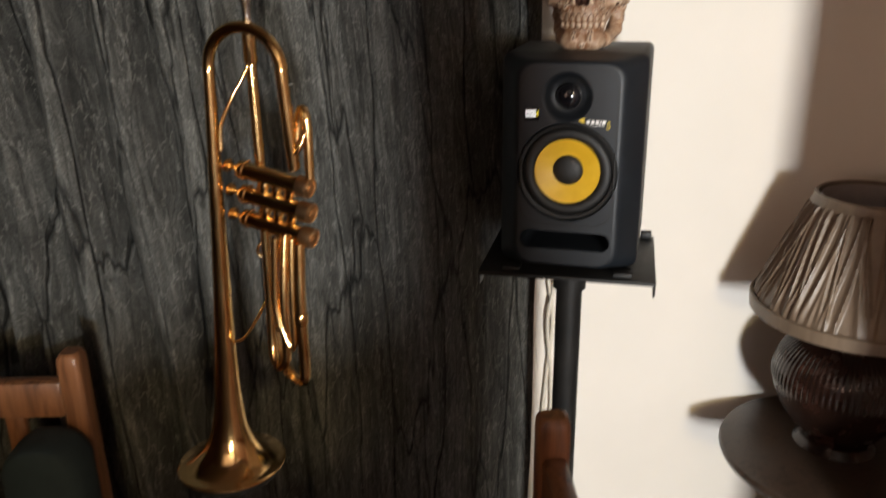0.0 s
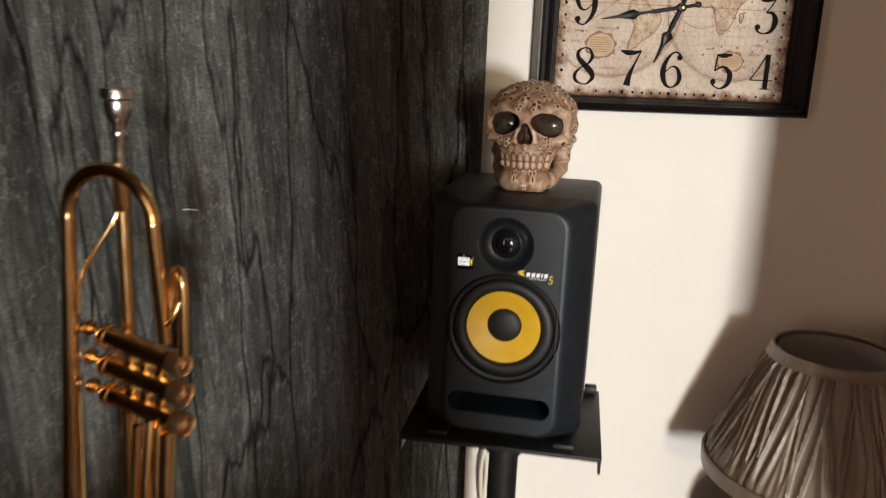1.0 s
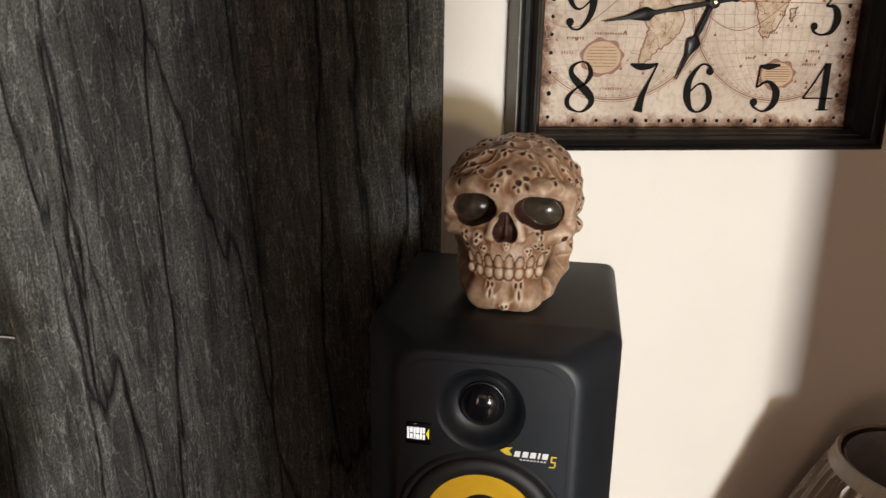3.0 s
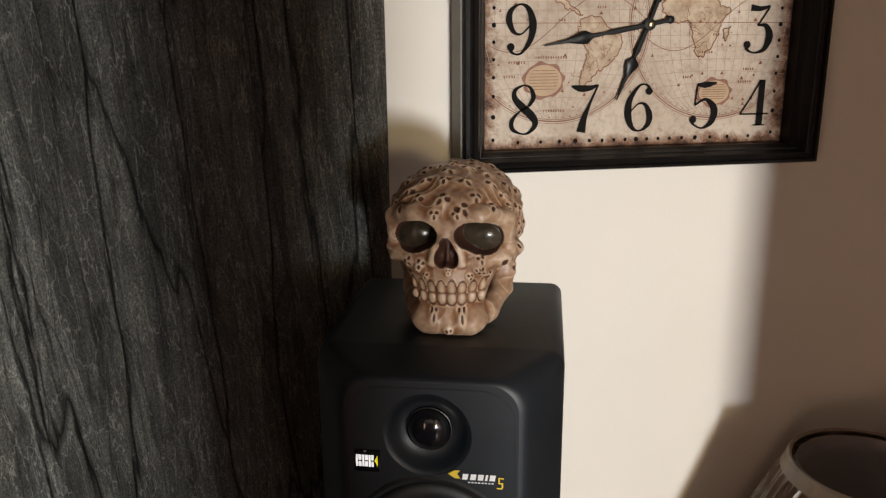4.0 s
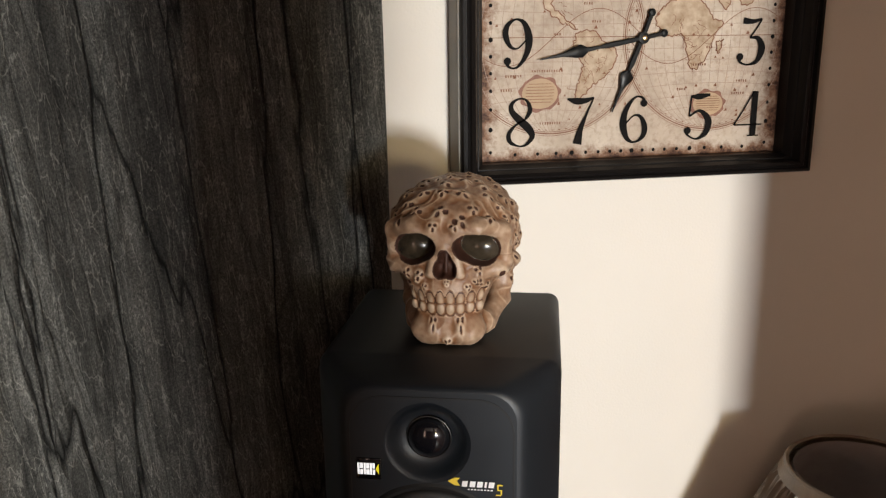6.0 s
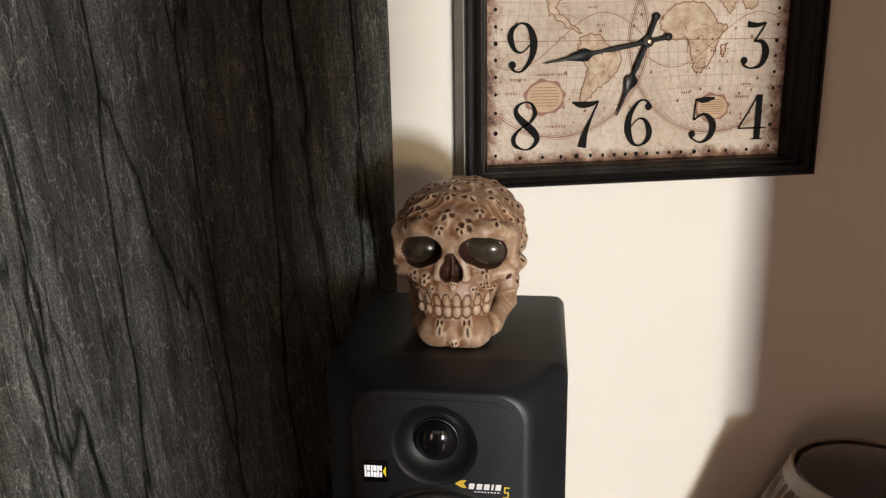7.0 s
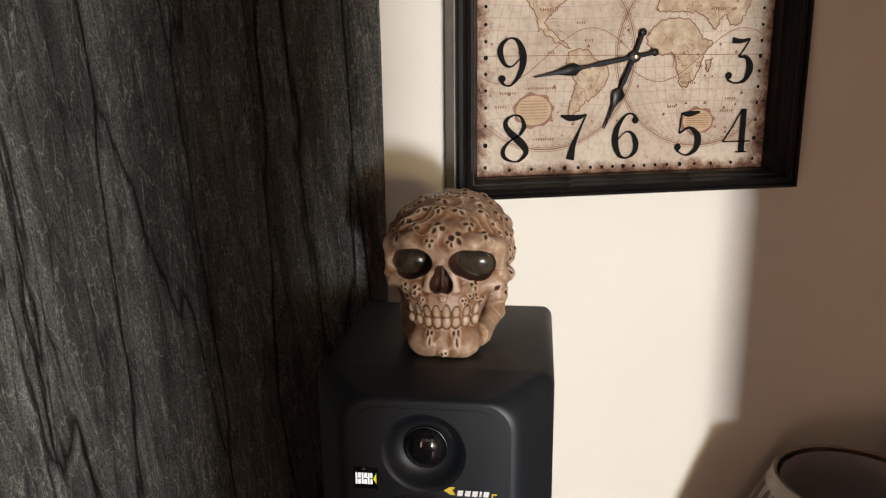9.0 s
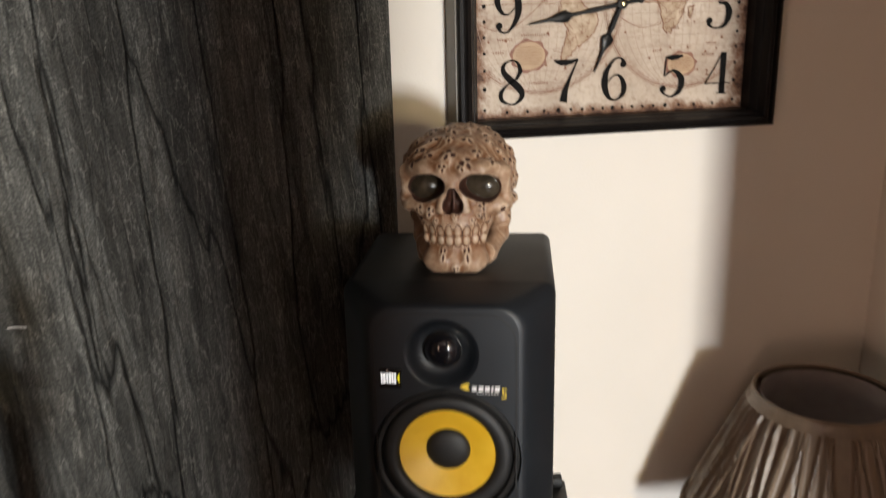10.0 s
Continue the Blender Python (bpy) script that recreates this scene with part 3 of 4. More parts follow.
def skull():
    """One sculpted mesh: the skin of a sum of soft forms, carved all over with little faces."""
    rng = np.random.RandomState(5)

    def ell(p, c, r, tilt=0.0):
        q = p - np.array(c)
        if tilt:
            ca, sa = math.cos(tilt), math.sin(tilt)
            q = np.stack((q[:, 0] * ca + q[:, 2] * sa, q[:, 1], -q[:, 0] * sa + q[:, 2] * ca), -1)
        q = q / np.array(r)
        return (np.sqrt((q * q).sum(-1) + 1e-12) - 1) * min(r)

    def cap(p, a, b, r):
        a, b = np.array(a), np.array(b)
        h = np.clip(((p - a) @ (b - a)) / ((b - a) @ (b - a)), 0, 1)
        return np.linalg.norm(p - a - h[:, None] * (b - a), axis=-1) - r

    def smin(a, b, k):
        h = np.clip(0.5 + 0.5 * (b - a) / k, 0, 1)
        return b + (a - b) * h - k * h * (1 - h)

    def smax(a, b, k):
        return -smin(-a, -b, k)

    def sockets(p):
        s = np.minimum(*[smin(ell(p, (k * 0.0230, -0.051, 0.0822), (0.0168, 0.024, 0.0122), -k * 0.26),
                              ell(p, (k * 0.0280, -0.048, 0.0775), (0.0108, 0.020, 0.0102)), 0.004) for k in (-1, 1)])
        return s

    def lenses(p):
        return np.minimum(*[ell(p, (k * 0.0245, -0.0225, 0.0800), (0.0205, 0.0195, 0.0170)) for k in (-1, 1)])

    def nostrils(p):
        s = ell(p, (0, -0.0590, 0.0715), (0.0048, 0.014, 0.0105))
        for k in (-1, 1):
            s = smin(s, ell(p, (k * 0.0042, -0.0570, 0.0650), (0.0042, 0.013, 0.0068)), 0.002)
        return smax(s, -cap(p, (0, -0.047, 0.080), (0, -0.049, 0.056), 0.0013), 0.001)

    def teeth(p):
        t = np.full(len(p), 1.0)
        for z, h, y0 in ((0.0432, 0.0072, -0.0545), (0.0334, 0.0058, -0.0537)):
            for i in range(-4, 4):
                x = (i + 0.5) * 0.0068
                t = np.minimum(t, ell(p, (x, y0 + 19.0 * x * x, z), (0.0037, 0.0034, h * (1 - 9 * abs(x)))))
        return t

    def field(p):
        f = ell(p, (0, 0.016, 0.0835), (0.0505, 0.066, 0.0450))
        f = smin(f, ell(p, (0, -0.014, 0.092), (0.0440, 0.043, 0.0330)), 0.012)
        f = smin(f, ell(p, (0, -0.022, 0.062), (0.0360, 0.030, 0.036)), 0.012)
        f = smin(f, ell(p, (0, -0.034, 0.047), (0.0285, 0.0240, 0.018)), 0.008)
        f = smin(f, ell(p, (0, -0.033, 0.031), (0.0265, 0.0215, 0.015)), 0.006)
        f = smin(f, ell(p, (0, -0.033, 0.012), (0.0270, 0.0240, 0.0150)), 0.008)
        for s in (-1, 1):
            f = smin(f, ell(p, (s * 0.0150, -0.043, 0.0115), (0.0125, 0.0125, 0.0115)), 0.006)
            f = smin(f, cap(p, (s * 0.027, -0.022, 0.012), (s * 0.0345, 0.008, 0.024), 0.0085), 0.008)
            f = smin(f, cap(p, (s * 0.0345, 0.008, 0.024), (s * 0.0385, 0.014, 0.052), 0.0075), 0.008)
            # cheekbone sweeping back, brow, outer rim of the socket
            f = smin(f, cap(p, (s * 0.019, -0.0465, 0.0590), (s * 0.0375, -0.0370, 0.0635), 0.0056), 0.005)
            f = smin(f, cap(p, (s * 0.0375, -0.0370, 0.0635), (s * 0.0480, -0.0060, 0.0640), 0.0054), 0.005)
            f = smin(f, cap(p, (s * 0.005, -0.0540, 0.0905), (s * 0.024, -0.0520, 0.0985), 0.0050), 0.006)
            f = smin(f, cap(p, (s * 0.024, -0.0520, 0.0985), (s * 0.0410, -0.0375, 0.0940), 0.0054), 0.006)
            f = smin(f, cap(p, (s * 0.0410, -0.0375, 0.0940), (s * 0.0435, -0.0330, 0.0690), 0.0048), 0.005)
            f = smax(f, -ell(p, (s * 0.0400, -0.0450, 0.0440), (0.0105, 0.022, 0.0135)), 0.005)
            f = smax(f, -ell(p, (s * 0.0590, -0.0180, 0.0800), (0.0100, 0.022, 0.0140)), 0.008)
            f = smin(f, cap(p, (s * 0.0072, -0.0545, 0.0795), (s * 0.0112, -0.0545, 0.0615), 0.0026), 0.004)
        f = smin(f, cap(p, (0, -0.0530, 0.0895), (0, -0.0585, 0.0800), 0.0044), 0.005)
        f = smax(f, -sockets(p), 0.0022)
        f = smax(f, -nostrils(p), 0.0012)
        f = np.minimum(f, lenses(p))
        f = smin(f, teeth(p), 0.0007)
        return smax(f, -p[:, 2], 0.001)

    P, quads = surface_net(field, (-0.062, -0.072, -0.003), (0.062, 0.090, 0.137), 0.00066)
    me = bpy.data.meshes.new("skull_ornament")
    me.from_pydata(P.tolist(), [], quads.tolist())
    N = np.zeros(3 * len(P), np.float32)
    me.vertices.foreach_get("normal", N)
    N = N.reshape(-1, 3)
    ctr = np.array((0.0, 0.0, 0.068))
    D = (P - ctr) / np.linalg.norm(P - ctr, axis=1)[:, None]
    hollow, lens, bite, nose = sockets(P), lenses(P), teeth(P), nostrils(P)
    slot = np.zeros(len(P), int)
    slot[nose < 0.0009] = 1
    # brown wash between and round the teeth
    wide = (np.abs(P[:, 0]) < 0.0275) & (P[:, 1] < -0.036)
    slot[(bite < 0.0010) & wide & (P[:, 2] > 0.0260) & (P[:, 2] < 0.0510)] = 1
    slot[(bite < 0.0007) & wide] = 3
    slot[(hollow < 0.0013) & (P[:, 1] < -0.010)] = 1
    slot[(lens < 0.0007) & (P[:, 1] < -0.02) & (hollow < 0.003)] = 2
    # little faces: a mound with two eyes and a mouth each
    marks = []
    for n in range(900):
        d = rng.normal(size=3)
        d /= np.linalg.norm(d)
        if -d[1] > 0.25 and -0.72 < d[2] < 0.50 and not (d[2] < -0.05 and abs(d[0]) > 0.34):
            continue
        if d[2] < -0.42 and d[1] < 0.2:
            continue
        w = rng.uniform(0.085, 0.140)
        if all(d @ o < math.cos((w + q) * 0.86) for o, q, _ in marks):
            marks.append((d, w, rng.uniform(-0.9, 0.9)))
    for d, w in (((-0.13, -0.86, 0.48), 0.085), ((0.11, -0.86, 0.48), 0.08), ((0.27, -0.86, -0.28), 0.06), ((-0.25, -0.87, -0.28), 0.06), ((0.36, -0.84, -0.20), 0.055), ((-0.35, -0.84, -0.21), 0.055), ((0.02, -0.95, -0.22), 0.045), ((-0.13, -0.74, -0.65), 0.060), ((0.15, -0.74, -0.65), 0.070), ((-0.36, -0.72, -0.58), 0.060), ((0.37, -0.72, -0.58), 0.060), ((0.02, -0.66, -0.74), 0.050)):
        marks.append((np.array(d) / np.linalg.norm(d), w, rng.uniform(-0.3, 0.3)))
    bumps = np.zeros(len(P))
    for d, w, spin in marks:
        t = np.array((-d[1], d[0], 0.0))
        t /= np.linalg.norm(t) + 1e-9
        b = np.cross(d, t)
        t, b = t * math.cos(spin) + b * math.sin(spin), b * math.cos(spin) - t * math.sin(spin)
        pick = np.nonzero((D @ d) > 0.95)[0]
        x, y = (D[pick] @ t) / w, (D[pick] @ b) / w
        bumps[pick] += 0.0036 * np.exp(-(x * x + 0.7 * y * y) * 1.9)
        for ex, ey, ew, eh in ((-0.34, 0.26, 0.25, 0.27), (0.34, 0.26, 0.25, 0.27), (0.04, -0.40, 0.19, 0.29)):
            k = ((x - ex) / ew) ** 2 + ((y - ey) / eh) ** 2
            bumps[pick] -= 0.0022 * np.exp(-k * 0.9)
            hole = pick[(k < 1)]
            slot[hole[slot[hole] == 0]] = 1
    flow = np.array([noise.noise(Vector((q[0] * 26, q[1] * 26, q[2] * 26))) for q in P])
    wav = np.array([1.0 - 2.8 * abs(noise.noise(Vector((q[0] * 60 + 1.3 * s, q[1] * 60 - 0.9 * s, q[2] * 36 + s)))) + 0.35 * noise.noise(Vector(q) * 210.0) for q, s in zip(P, flow)])
    still = (slot == 2) | (slot == 3) | (np.abs(bite) < 0.0012) | (hollow < 0.0006) | (P[:, 2] < 0.0015)
    calm = 1 / (1 + np.exp((P[:, 1] + 0.028) / 0.004)) / (1 + np.exp((P[:, 2] - 0.101) / 0.003)) / (1 + np.exp((0.020 - P[:, 2]) / 0.003)) / (1 + np.exp((np.abs(P[:, 0]) - 0.044) / 0.003))
    move = np.where(still, 0.0, bumps * (1 - 0.3 * calm) + 0.0010 * wav * (1 - 0.6 * calm) * np.where(P[:, 2] > 0.075, 1.0, 0.7))
    P = P + N * move[:, None]
    P[:, 2] = np.maximum(P[:, 2], 0.0)
    me.vertices.foreach_set("co", P.astype(np.float32).ravel())
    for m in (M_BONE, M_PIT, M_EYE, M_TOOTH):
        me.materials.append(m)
    pick = np.sort(slot[quads], axis=1)[:, 1]
    me.polygons.foreach_set("material_index", pick.astype(np.int32))
    me.polygons.foreach_set("use_smooth", np.ones(len(quads), bool))
    me.update()
    ob = new("skull_ornament", me)
    ob.matrix_world = pose(0.1920, 1.112, 1.4455, 0, 0, -19) @ Matrix.Diagonal((1.035, 1.0, 0.965, 1))
    return tagged(ob, "carved bone-coloured resin skull ornament with dark sockets", "skull ornament")


skull()


# ---- wall clock ----
def stroke(bm, pts, y, scale, ox, oz, n=7):
    """A pen stroke of changing width in the clock's plane, from (x, z, width) points."""
    p = spline(pts, n)
    left, right = [], []
    for i, q in enumerate(p):
        d = p[min(i + 1, len(p) - 1)][:2] - p[max(i - 1, 0)][:2]
        d = d / (np.linalg.norm(d) + 1e-9)
        nrm = np.array((-d[1], d[0])) * q[2] / 2
        left.append(q[:2] + nrm)
        right.append(q[:2] - nrm)
    a = [bm.verts.new((ox + scale * v[0], y, oz + scale * v[1])) for v in left]
    b = [bm.verts.new((ox + scale * v[0], y, oz + scale * v[1])) for v in right]
    for i in range(len(a) - 1):
        bm.faces.new((a[i], a[i + 1], b[i + 1], b[i]))


def disc(bm, x, z, r, y, seg=16, rz=None):
    bm.faces.new([bm.verts.new((x + r * math.cos(2 * math.pi * k / seg), y, z + (rz or r) * math.sin(2 * math.pi * k / seg))) for k in range(seg)])


GLYPHS = {
    "0": [[(0, 1, .05), (-.24, .78, .13), (-.28, .5, .16), (-.24, .22, .13), (0, 0, .05), (.24, .22, .13), (.28, .5, .16), (.24, .78, .13), (0, 1, .05)]],
    "1": [[(0, 1, .15), (0, .5, .16), (0, 0, .15)], [(-.2, .84, .04), (-.1, .9, .05), (0, .98, .06)], [(-.16, .015, .03), (.16, .015, .03)]],
    "2": [[(-.22, .72, .13), (-.24, .84, .08), (-.1, .98, .05), (.12, .96, .09), (.22, .76, .15), (.1, .5, .13), (-.12, .24, .05), (-.27, .06, .04)], [(-.27, .06, .12), (-.05, .09, .14), (.15, .06, .12), (.28, .2, .04)]],
    "3": [[(-.22, .94, .14), (.0, .92, .10), (.22, .97, .05)], [(.22, .97, .04), (.08, .74, .04), (-.04, .58, .04)], [(-.04, .58, .04), (.16, .56, .10), (.26, .34, .17), (.16, .08, .10), (-.06, .0, .04), (-.24, .06, .06), (-.26, .18, .11)]],
    "4": [[(.14, 1, .15), (.14, .5, .15), (.14, 0, .15)], [(.1, .99, .035), (-.12, .6, .035), (-.34, .26, .035)], [(-.34, .26, .035), (0, .26, .035), (.34, .26, .035)], [(.0, .015, .03), (.28, .015, .03)]],
    "5": [[(-.18, .94, .05), (.0, .93, .13), (.26, .97, .05)], [(-.18, .96, .035), (-.2, .75, .035), (-.22, .5, .035)], [(-.22, .5, .04), (.02, .62, .07), (.24, .42, .16), (.2, .14, .13), (-.02, 0, .045), (-.24, .1, .05), (-.25, .2, .1)]],
    "6": [[(.22, .84, .12), (.16, .96, .05), (-.02, .96, .05), (-.22, .68, .12), (-.26, .36, .16), (-.16, .08, .1), (.02, 0, .04), (.2, .12, .1), (.24, .32, .13), (.14, .54, .08), (-.02, .58, .035), (-.2, .42, .03)]],
    "7": [[(-.3, .97, .04), (-.1, .92, .14), (.12, .93, .11), (.3, .99, .03)], [(.29, .98, .035), (.12, .6, .06), (.0, .3, .13), (-.06, 0, .2)]],
    "8": [[(.1, .57, .06), (.2, .76, .1), (.12, .96, .06), (-.04, 1, .035), (-.2, .9, .08), (-.2, .74, .12), (-.04, .56, .16), (.16, .38, .17), (.25, .2, .12), (.12, .03, .06), (-.04, 0, .035), (-.24, .1, .09), (-.26, .28, .09), (-.1, .46, .04), (.1, .57, .04)]],
    "9": [[(-.22, .16, .12), (-.16, .04, .05), (.02, .04, .05), (.22, .32, .12), (.26, .64, .16), (.16, .92, .1), (-.02, 1, .04), (-.2, .88, .1), (-.24, .68, .13), (-.14, .46, .08), (.02, .42, .035), (.2, .58, .03)]],
}


def wall_clock():
    top = thing("wall_clock", pose(0.447, 1.365, 1.681, 0, 0, 0), "rectangular wall clock with an old map face in a black frame", "wall clock")
    hx, hz = 0.2065, 0.1525
    profile = [(0.0, -0.001), (0.0, -0.055), (0.002, -0.060), (0.006, -0.061), (0.0075, -0.058), (0.009, -0.0575), (0.011, -0.060), (0.0155, -0.058), (0.018, -0.053), (0.0195, -0.049), (0.021, -0.0488), (0.0225, -0.045), (0.0265, -0.040), (0.0265, -0.021)]
    bm = bmesh.new()
    rings = [[Vector((sx * (hx - o), y, sz * (hz - o * 0.78))) for sx, sz in ((-1, -1), (1, -1), (1, 1), (-1, 1))] for o, y in profile]
    loft(bm, rings, True, False)
    part("frame", bm, M_FRAME, top, "black moulded picture frame", 20)
    # Sides coloured grey-brown for the lit wall mirrored in the black gloss.
    for s in (-1, 1):
        part("edge_strip", box((s * (hx + 0.0008) - 0.0008, -0.050, -hz), (s * (hx + 0.0008) + 0.0008, -0.001, hz)), M_EDGE, top, "outer frame edge with wall reflection put in as grey-brown", 0)
    fx, fz = 0.1805, 0.1325
    face = part("face", box((-fx, -0.022, -fz), (fx, -0.0185, fz)), M_PAPER, top, "aged cream map print with brown stains", 0)
    Y = -0.0223

    def inside(x, z):
        return abs(x) < fx - 0.002 and abs(z) < fz - 0.002

    def line(bm, pts, w, y):
        run = []
        for p in [*pts, None]:
            if p is not None and inside(*p):
                run.append((p[0], p[1], w))
            else:
                if len(run) > 1:
                    stroke(bm, run, y, 1, 0, 0, 1)
                run = []

    land, coast, thin, bold = bmesh.new(), bmesh.new(), bmesh.new(), bmesh.new()
    # two hemispheres with their net of meridians and parallels
    for cx in (-0.0960, 0.0915):
        R = 0.1045
        circle = lambda r: [(cx + r * math.cos(a), 0.002 + r * math.sin(a)) for a in np.linspace(0, 2 * math.pi, 121)]
        line(bold, circle(R), 0.0011, Y - 0.0003)
        line(bold, circle(R - 0.0022), 0.0005, Y - 0.0003)
        line(bold, circle(R + 0.0022), 0.0005, Y - 0.0003)
        for k in range(0, 160, 2):
            a0 = 2 * math.pi * k / 160
            line(bold, [(cx + (R - 0.0042) * math.cos(a0 + da), 0.002 + (R - 0.0042) * math.sin(a0 + da)) for da in (0, 0.02)], 0.0009, Y - 0.0003)
        line(bold, [(cx + R * u, 0.002) for u in np.linspace(-1, 1, 41)], 0.0007, Y - 0.0003)
        line(bold, [(cx + R * u, 0.002 + 0.030 * math.sin(math.pi * u)) for u in np.linspace(-1, 1, 41)], 0.0007, Y - 0.0003)
        for k in range(-8, 9):
            line(thin, [(cx + R * k / 9 * math.cos(a), 0.002 + R * math.sin(a)) for a in np.linspace(-1.5, 1.5, 41)], 0.0005, Y - 0.0001)
        for k in (-7, -6, -5, -4, -3, -2, -1, 1, 2, 3, 4, 5, 6, 7):
            lat = k / 8
            half = math.sqrt(1 - lat * lat)
            line(thin, [(cx + R * half * u, 0.002 + R * (lat + 0.10 * lat * u * u)) for u in np.linspace(-1, 1, 31)], 0.0005, Y - 0.0001)
    lands = {
        "south": [(-7.0, .6), (-5.2, .9), (-3.8, -.3), (-2.2, -1.4), (-2.6, -3.0), (-4.0, -4.4), (-5.2, -5.2), (-6.2, -6.4), (-7.0, -6.2), (-6.6, -4.6), (-6.2, -2.8), (-7.3, -1.0)],
        "north": [(-13.8, 11.5), (-10, 12.2), (-5.5, 11.8), (-4.4, 9.6), (-6.2, 8.4), (-7.4, 6.4), (-8.8, 5.0), (-9.8, 3.6), (-8.2, 2.2), (-7.0, 1.0), (-8.0, 1.4), (-10.2, 2.8), (-11.2, 5.0), (-12.8, 7.0), (-14.6, 8.6)],
        "africa": [(3.0, 3.4), (5.0, 4.2), (7.8, 3.8), (9.0, 2.2), (10.4, 1.6), (9.4, .2), (8.8, -1.8), (7.4, -3.4), (6.6, -3.2), (6.0, -1.0), (5.4, .2), (3.4, .4), (2.2, 1.8)],
        "eurasia": [(3.2, 5.2), (4.6, 8.6), (6.4, 9.8), (9.8, 11.6), (14.0, 11.2), (16.2, 8.8), (15.0, 6.4), (14.0, 4.2), (12.8, 3.4), (11.6, 4.6), (10.6, 3.0), (9.4, 4.4), (7.0, 5.0), (5.2, 4.8)],
        "island": [(9.8, -.6), (10.4, -.2), (10.2, -1.6), (9.7, -1.7)],
    }
    rng = random.Random(9)
    for pts in lands.values():
        ring = spline([*[(0.01 * a, 0.01 * b) for a, b in pts], (0.01 * pts[0][0], 0.01 * pts[0][1])], 8)[:-1]
        ring = [(p[0] + 0.0030 * noise.noise((p[0] * 260, p[1] * 260, 0)) + 0.0016 * noise.noise((p[0] * 900, p[1] * 900, 4)),
                 p[1] + 0.0030 * noise.noise((p[0] * 260, p[1] * 260, 9)) + 0.0016 * noise.noise((p[0] * 900, p[1] * 900, 14))) for p in ring]
        ring = [(max(-fx + .003, min(fx - .003, x)), min(fz - .003, z)) for x, z in ring]
        land.faces.new([land.verts.new((x, Y - 0.0002, z)) for x, z in ring])
        line(coast, [*ring, ring[0]], 0.0012, Y - 0.0005)
        for _ in range(26 if len(pts) > 5 else 2):
            k = rng.randrange(len(ring))
            cxm, czm = sum(p[0] for p in ring) / len(ring), sum(p[1] for p in ring) / len(ring)
            u0, turn, step = rng.uniform(0.12, 0.8), rng.uniform(0, 6.28), rng.uniform(0.0010, 0.0022)
            x, z = ring[k][0] + (cxm - ring[k][0]) * u0, ring[k][1] + (czm - ring[k][1]) * u0
            trail = []
            for _ in range(rng.randrange(5, 11)):
                trail.append((x, z))
                turn += rng.uniform(-0.8, 0.8)
                x, z = x + step * math.cos(turn), z + step * math.sin(turn)
            line(coast, trail, 0.0005, Y - 0.0005)
    part("map_land", land, M_LAND, face, "faded brown land areas", 0)
    part("map_coast", coast, M_LINE, face, "sepia coast lines", 0)
    part("map_net", thin, M_THIN, face, "thin pale sepia net of lines", 0)
    part("hemisphere_line", bold, M_LINE, face, "sepia hemisphere circles", 0)
    # unreadable small lettering as short bars, and small ships
    words = bmesh.new()
    for x, z, n in ((-0.150, -0.040, 7), (-0.120, -0.035, 13), (-0.130, 0.004, 3), (-0.095, 0.004, 3), (-0.062, 0.036, 4), (-0.052, 0.017, 4), (-0.105, 0.050, 8), (-0.11, -0.092, 9), (0.07, -0.031, 6), (0.085, -0.012, 3), (0.052, -0.058, 4), (0.125, -0.05, 5), (0.1, 0.052, 7), (-0.155, -0.055, 5), (0.12, -0.064, 6)):
        for k in range(n):
            w = rng.uniform(0.0009, 0.0016)
            if inside(x + 0.0028 * k, z):
                words.faces.new([words.verts.new((x + 0.0028 * k + dx, Y - 0.0005, z + dz)) for dx, dz in ((0, 0), (w, 0), (w, 0.0026), (0, 0.0026))])
    for _ in range(70):
        x, z = rng.uniform(-0.165, 0.165), rng.uniform(-0.09, 0.12)
        s = rng.uniform(0.0012, 0.0022)
        words.faces.new([words.verts.new((x + s * a, Y - 0.0006, z + s * b)) for a, b in ((-1, 0), (1, 0), (.7, 1.0), (0.1, 1.9), (-.5, .8))])
    tagged(part("map_lettering", words, M_LINE, face, "tiny unreadable map lettering", 0), kind="stuff")
    for cx, cz, rx, rz in ((-0.1105, -0.0580, 0.0205, 0.0165), (0.0910, -0.0740, 0.0185, 0.0130)):
        rim = bmesh.new()
        rim.faces.new([rim.verts.new((cx + (rx + 0.003 + 0.0016 * math.sin(9 * a)) * math.cos(a), Y - 0.0006, cz + (rz + 0.003 + 0.0016 * math.cos(7 * a)) * math.sin(a))) for a in np.linspace(0, 2 * math.pi, 60, endpoint=False)])
        c = part("cartouche", rim, M_CARTRED, face, "reddish scroll border", 0)
        ctr = bmesh.new()
        disc(ctr, cx, cz, rx, Y - 0.0009, 40, rz)
        part("panel", ctr, M_CART, c, "tan panel", 0)
        tx = bmesh.new()
        for r in range(7):
            z = cz + rz * (0.62 - 0.2 * r)
            half = rx * 0.8 * math.sqrt(max(0.1, 1 - ((z - cz) / rz) ** 2))
            tx.faces.new([tx.verts.new((cx + a * half, Y - 0.0011, z + b)) for a, b in ((-1, 0), (1, 0), (1, 0.0006), (-1, 0.0006))])
        part("lettering", tx, M_LINE, c, "rows of unreadable small lettering", 0)
    # numerals
    rows = [("9", -0.1375, -0.0310), ("8", -0.1320, -0.1150), ("7", -0.0630, -0.1150), ("6", 0.0020, -0.1150), ("5", 0.0800, -0.1140), ("4", 0.1430, -0.1130), ("3", 0.1400, -0.0310),
            ("10", -0.134, 0.0640), ("11", -0.070, 0.0640), ("12", 0.0, 0.0640), ("1", 0.072, 0.0640), ("2", 0.138, 0.0640)]
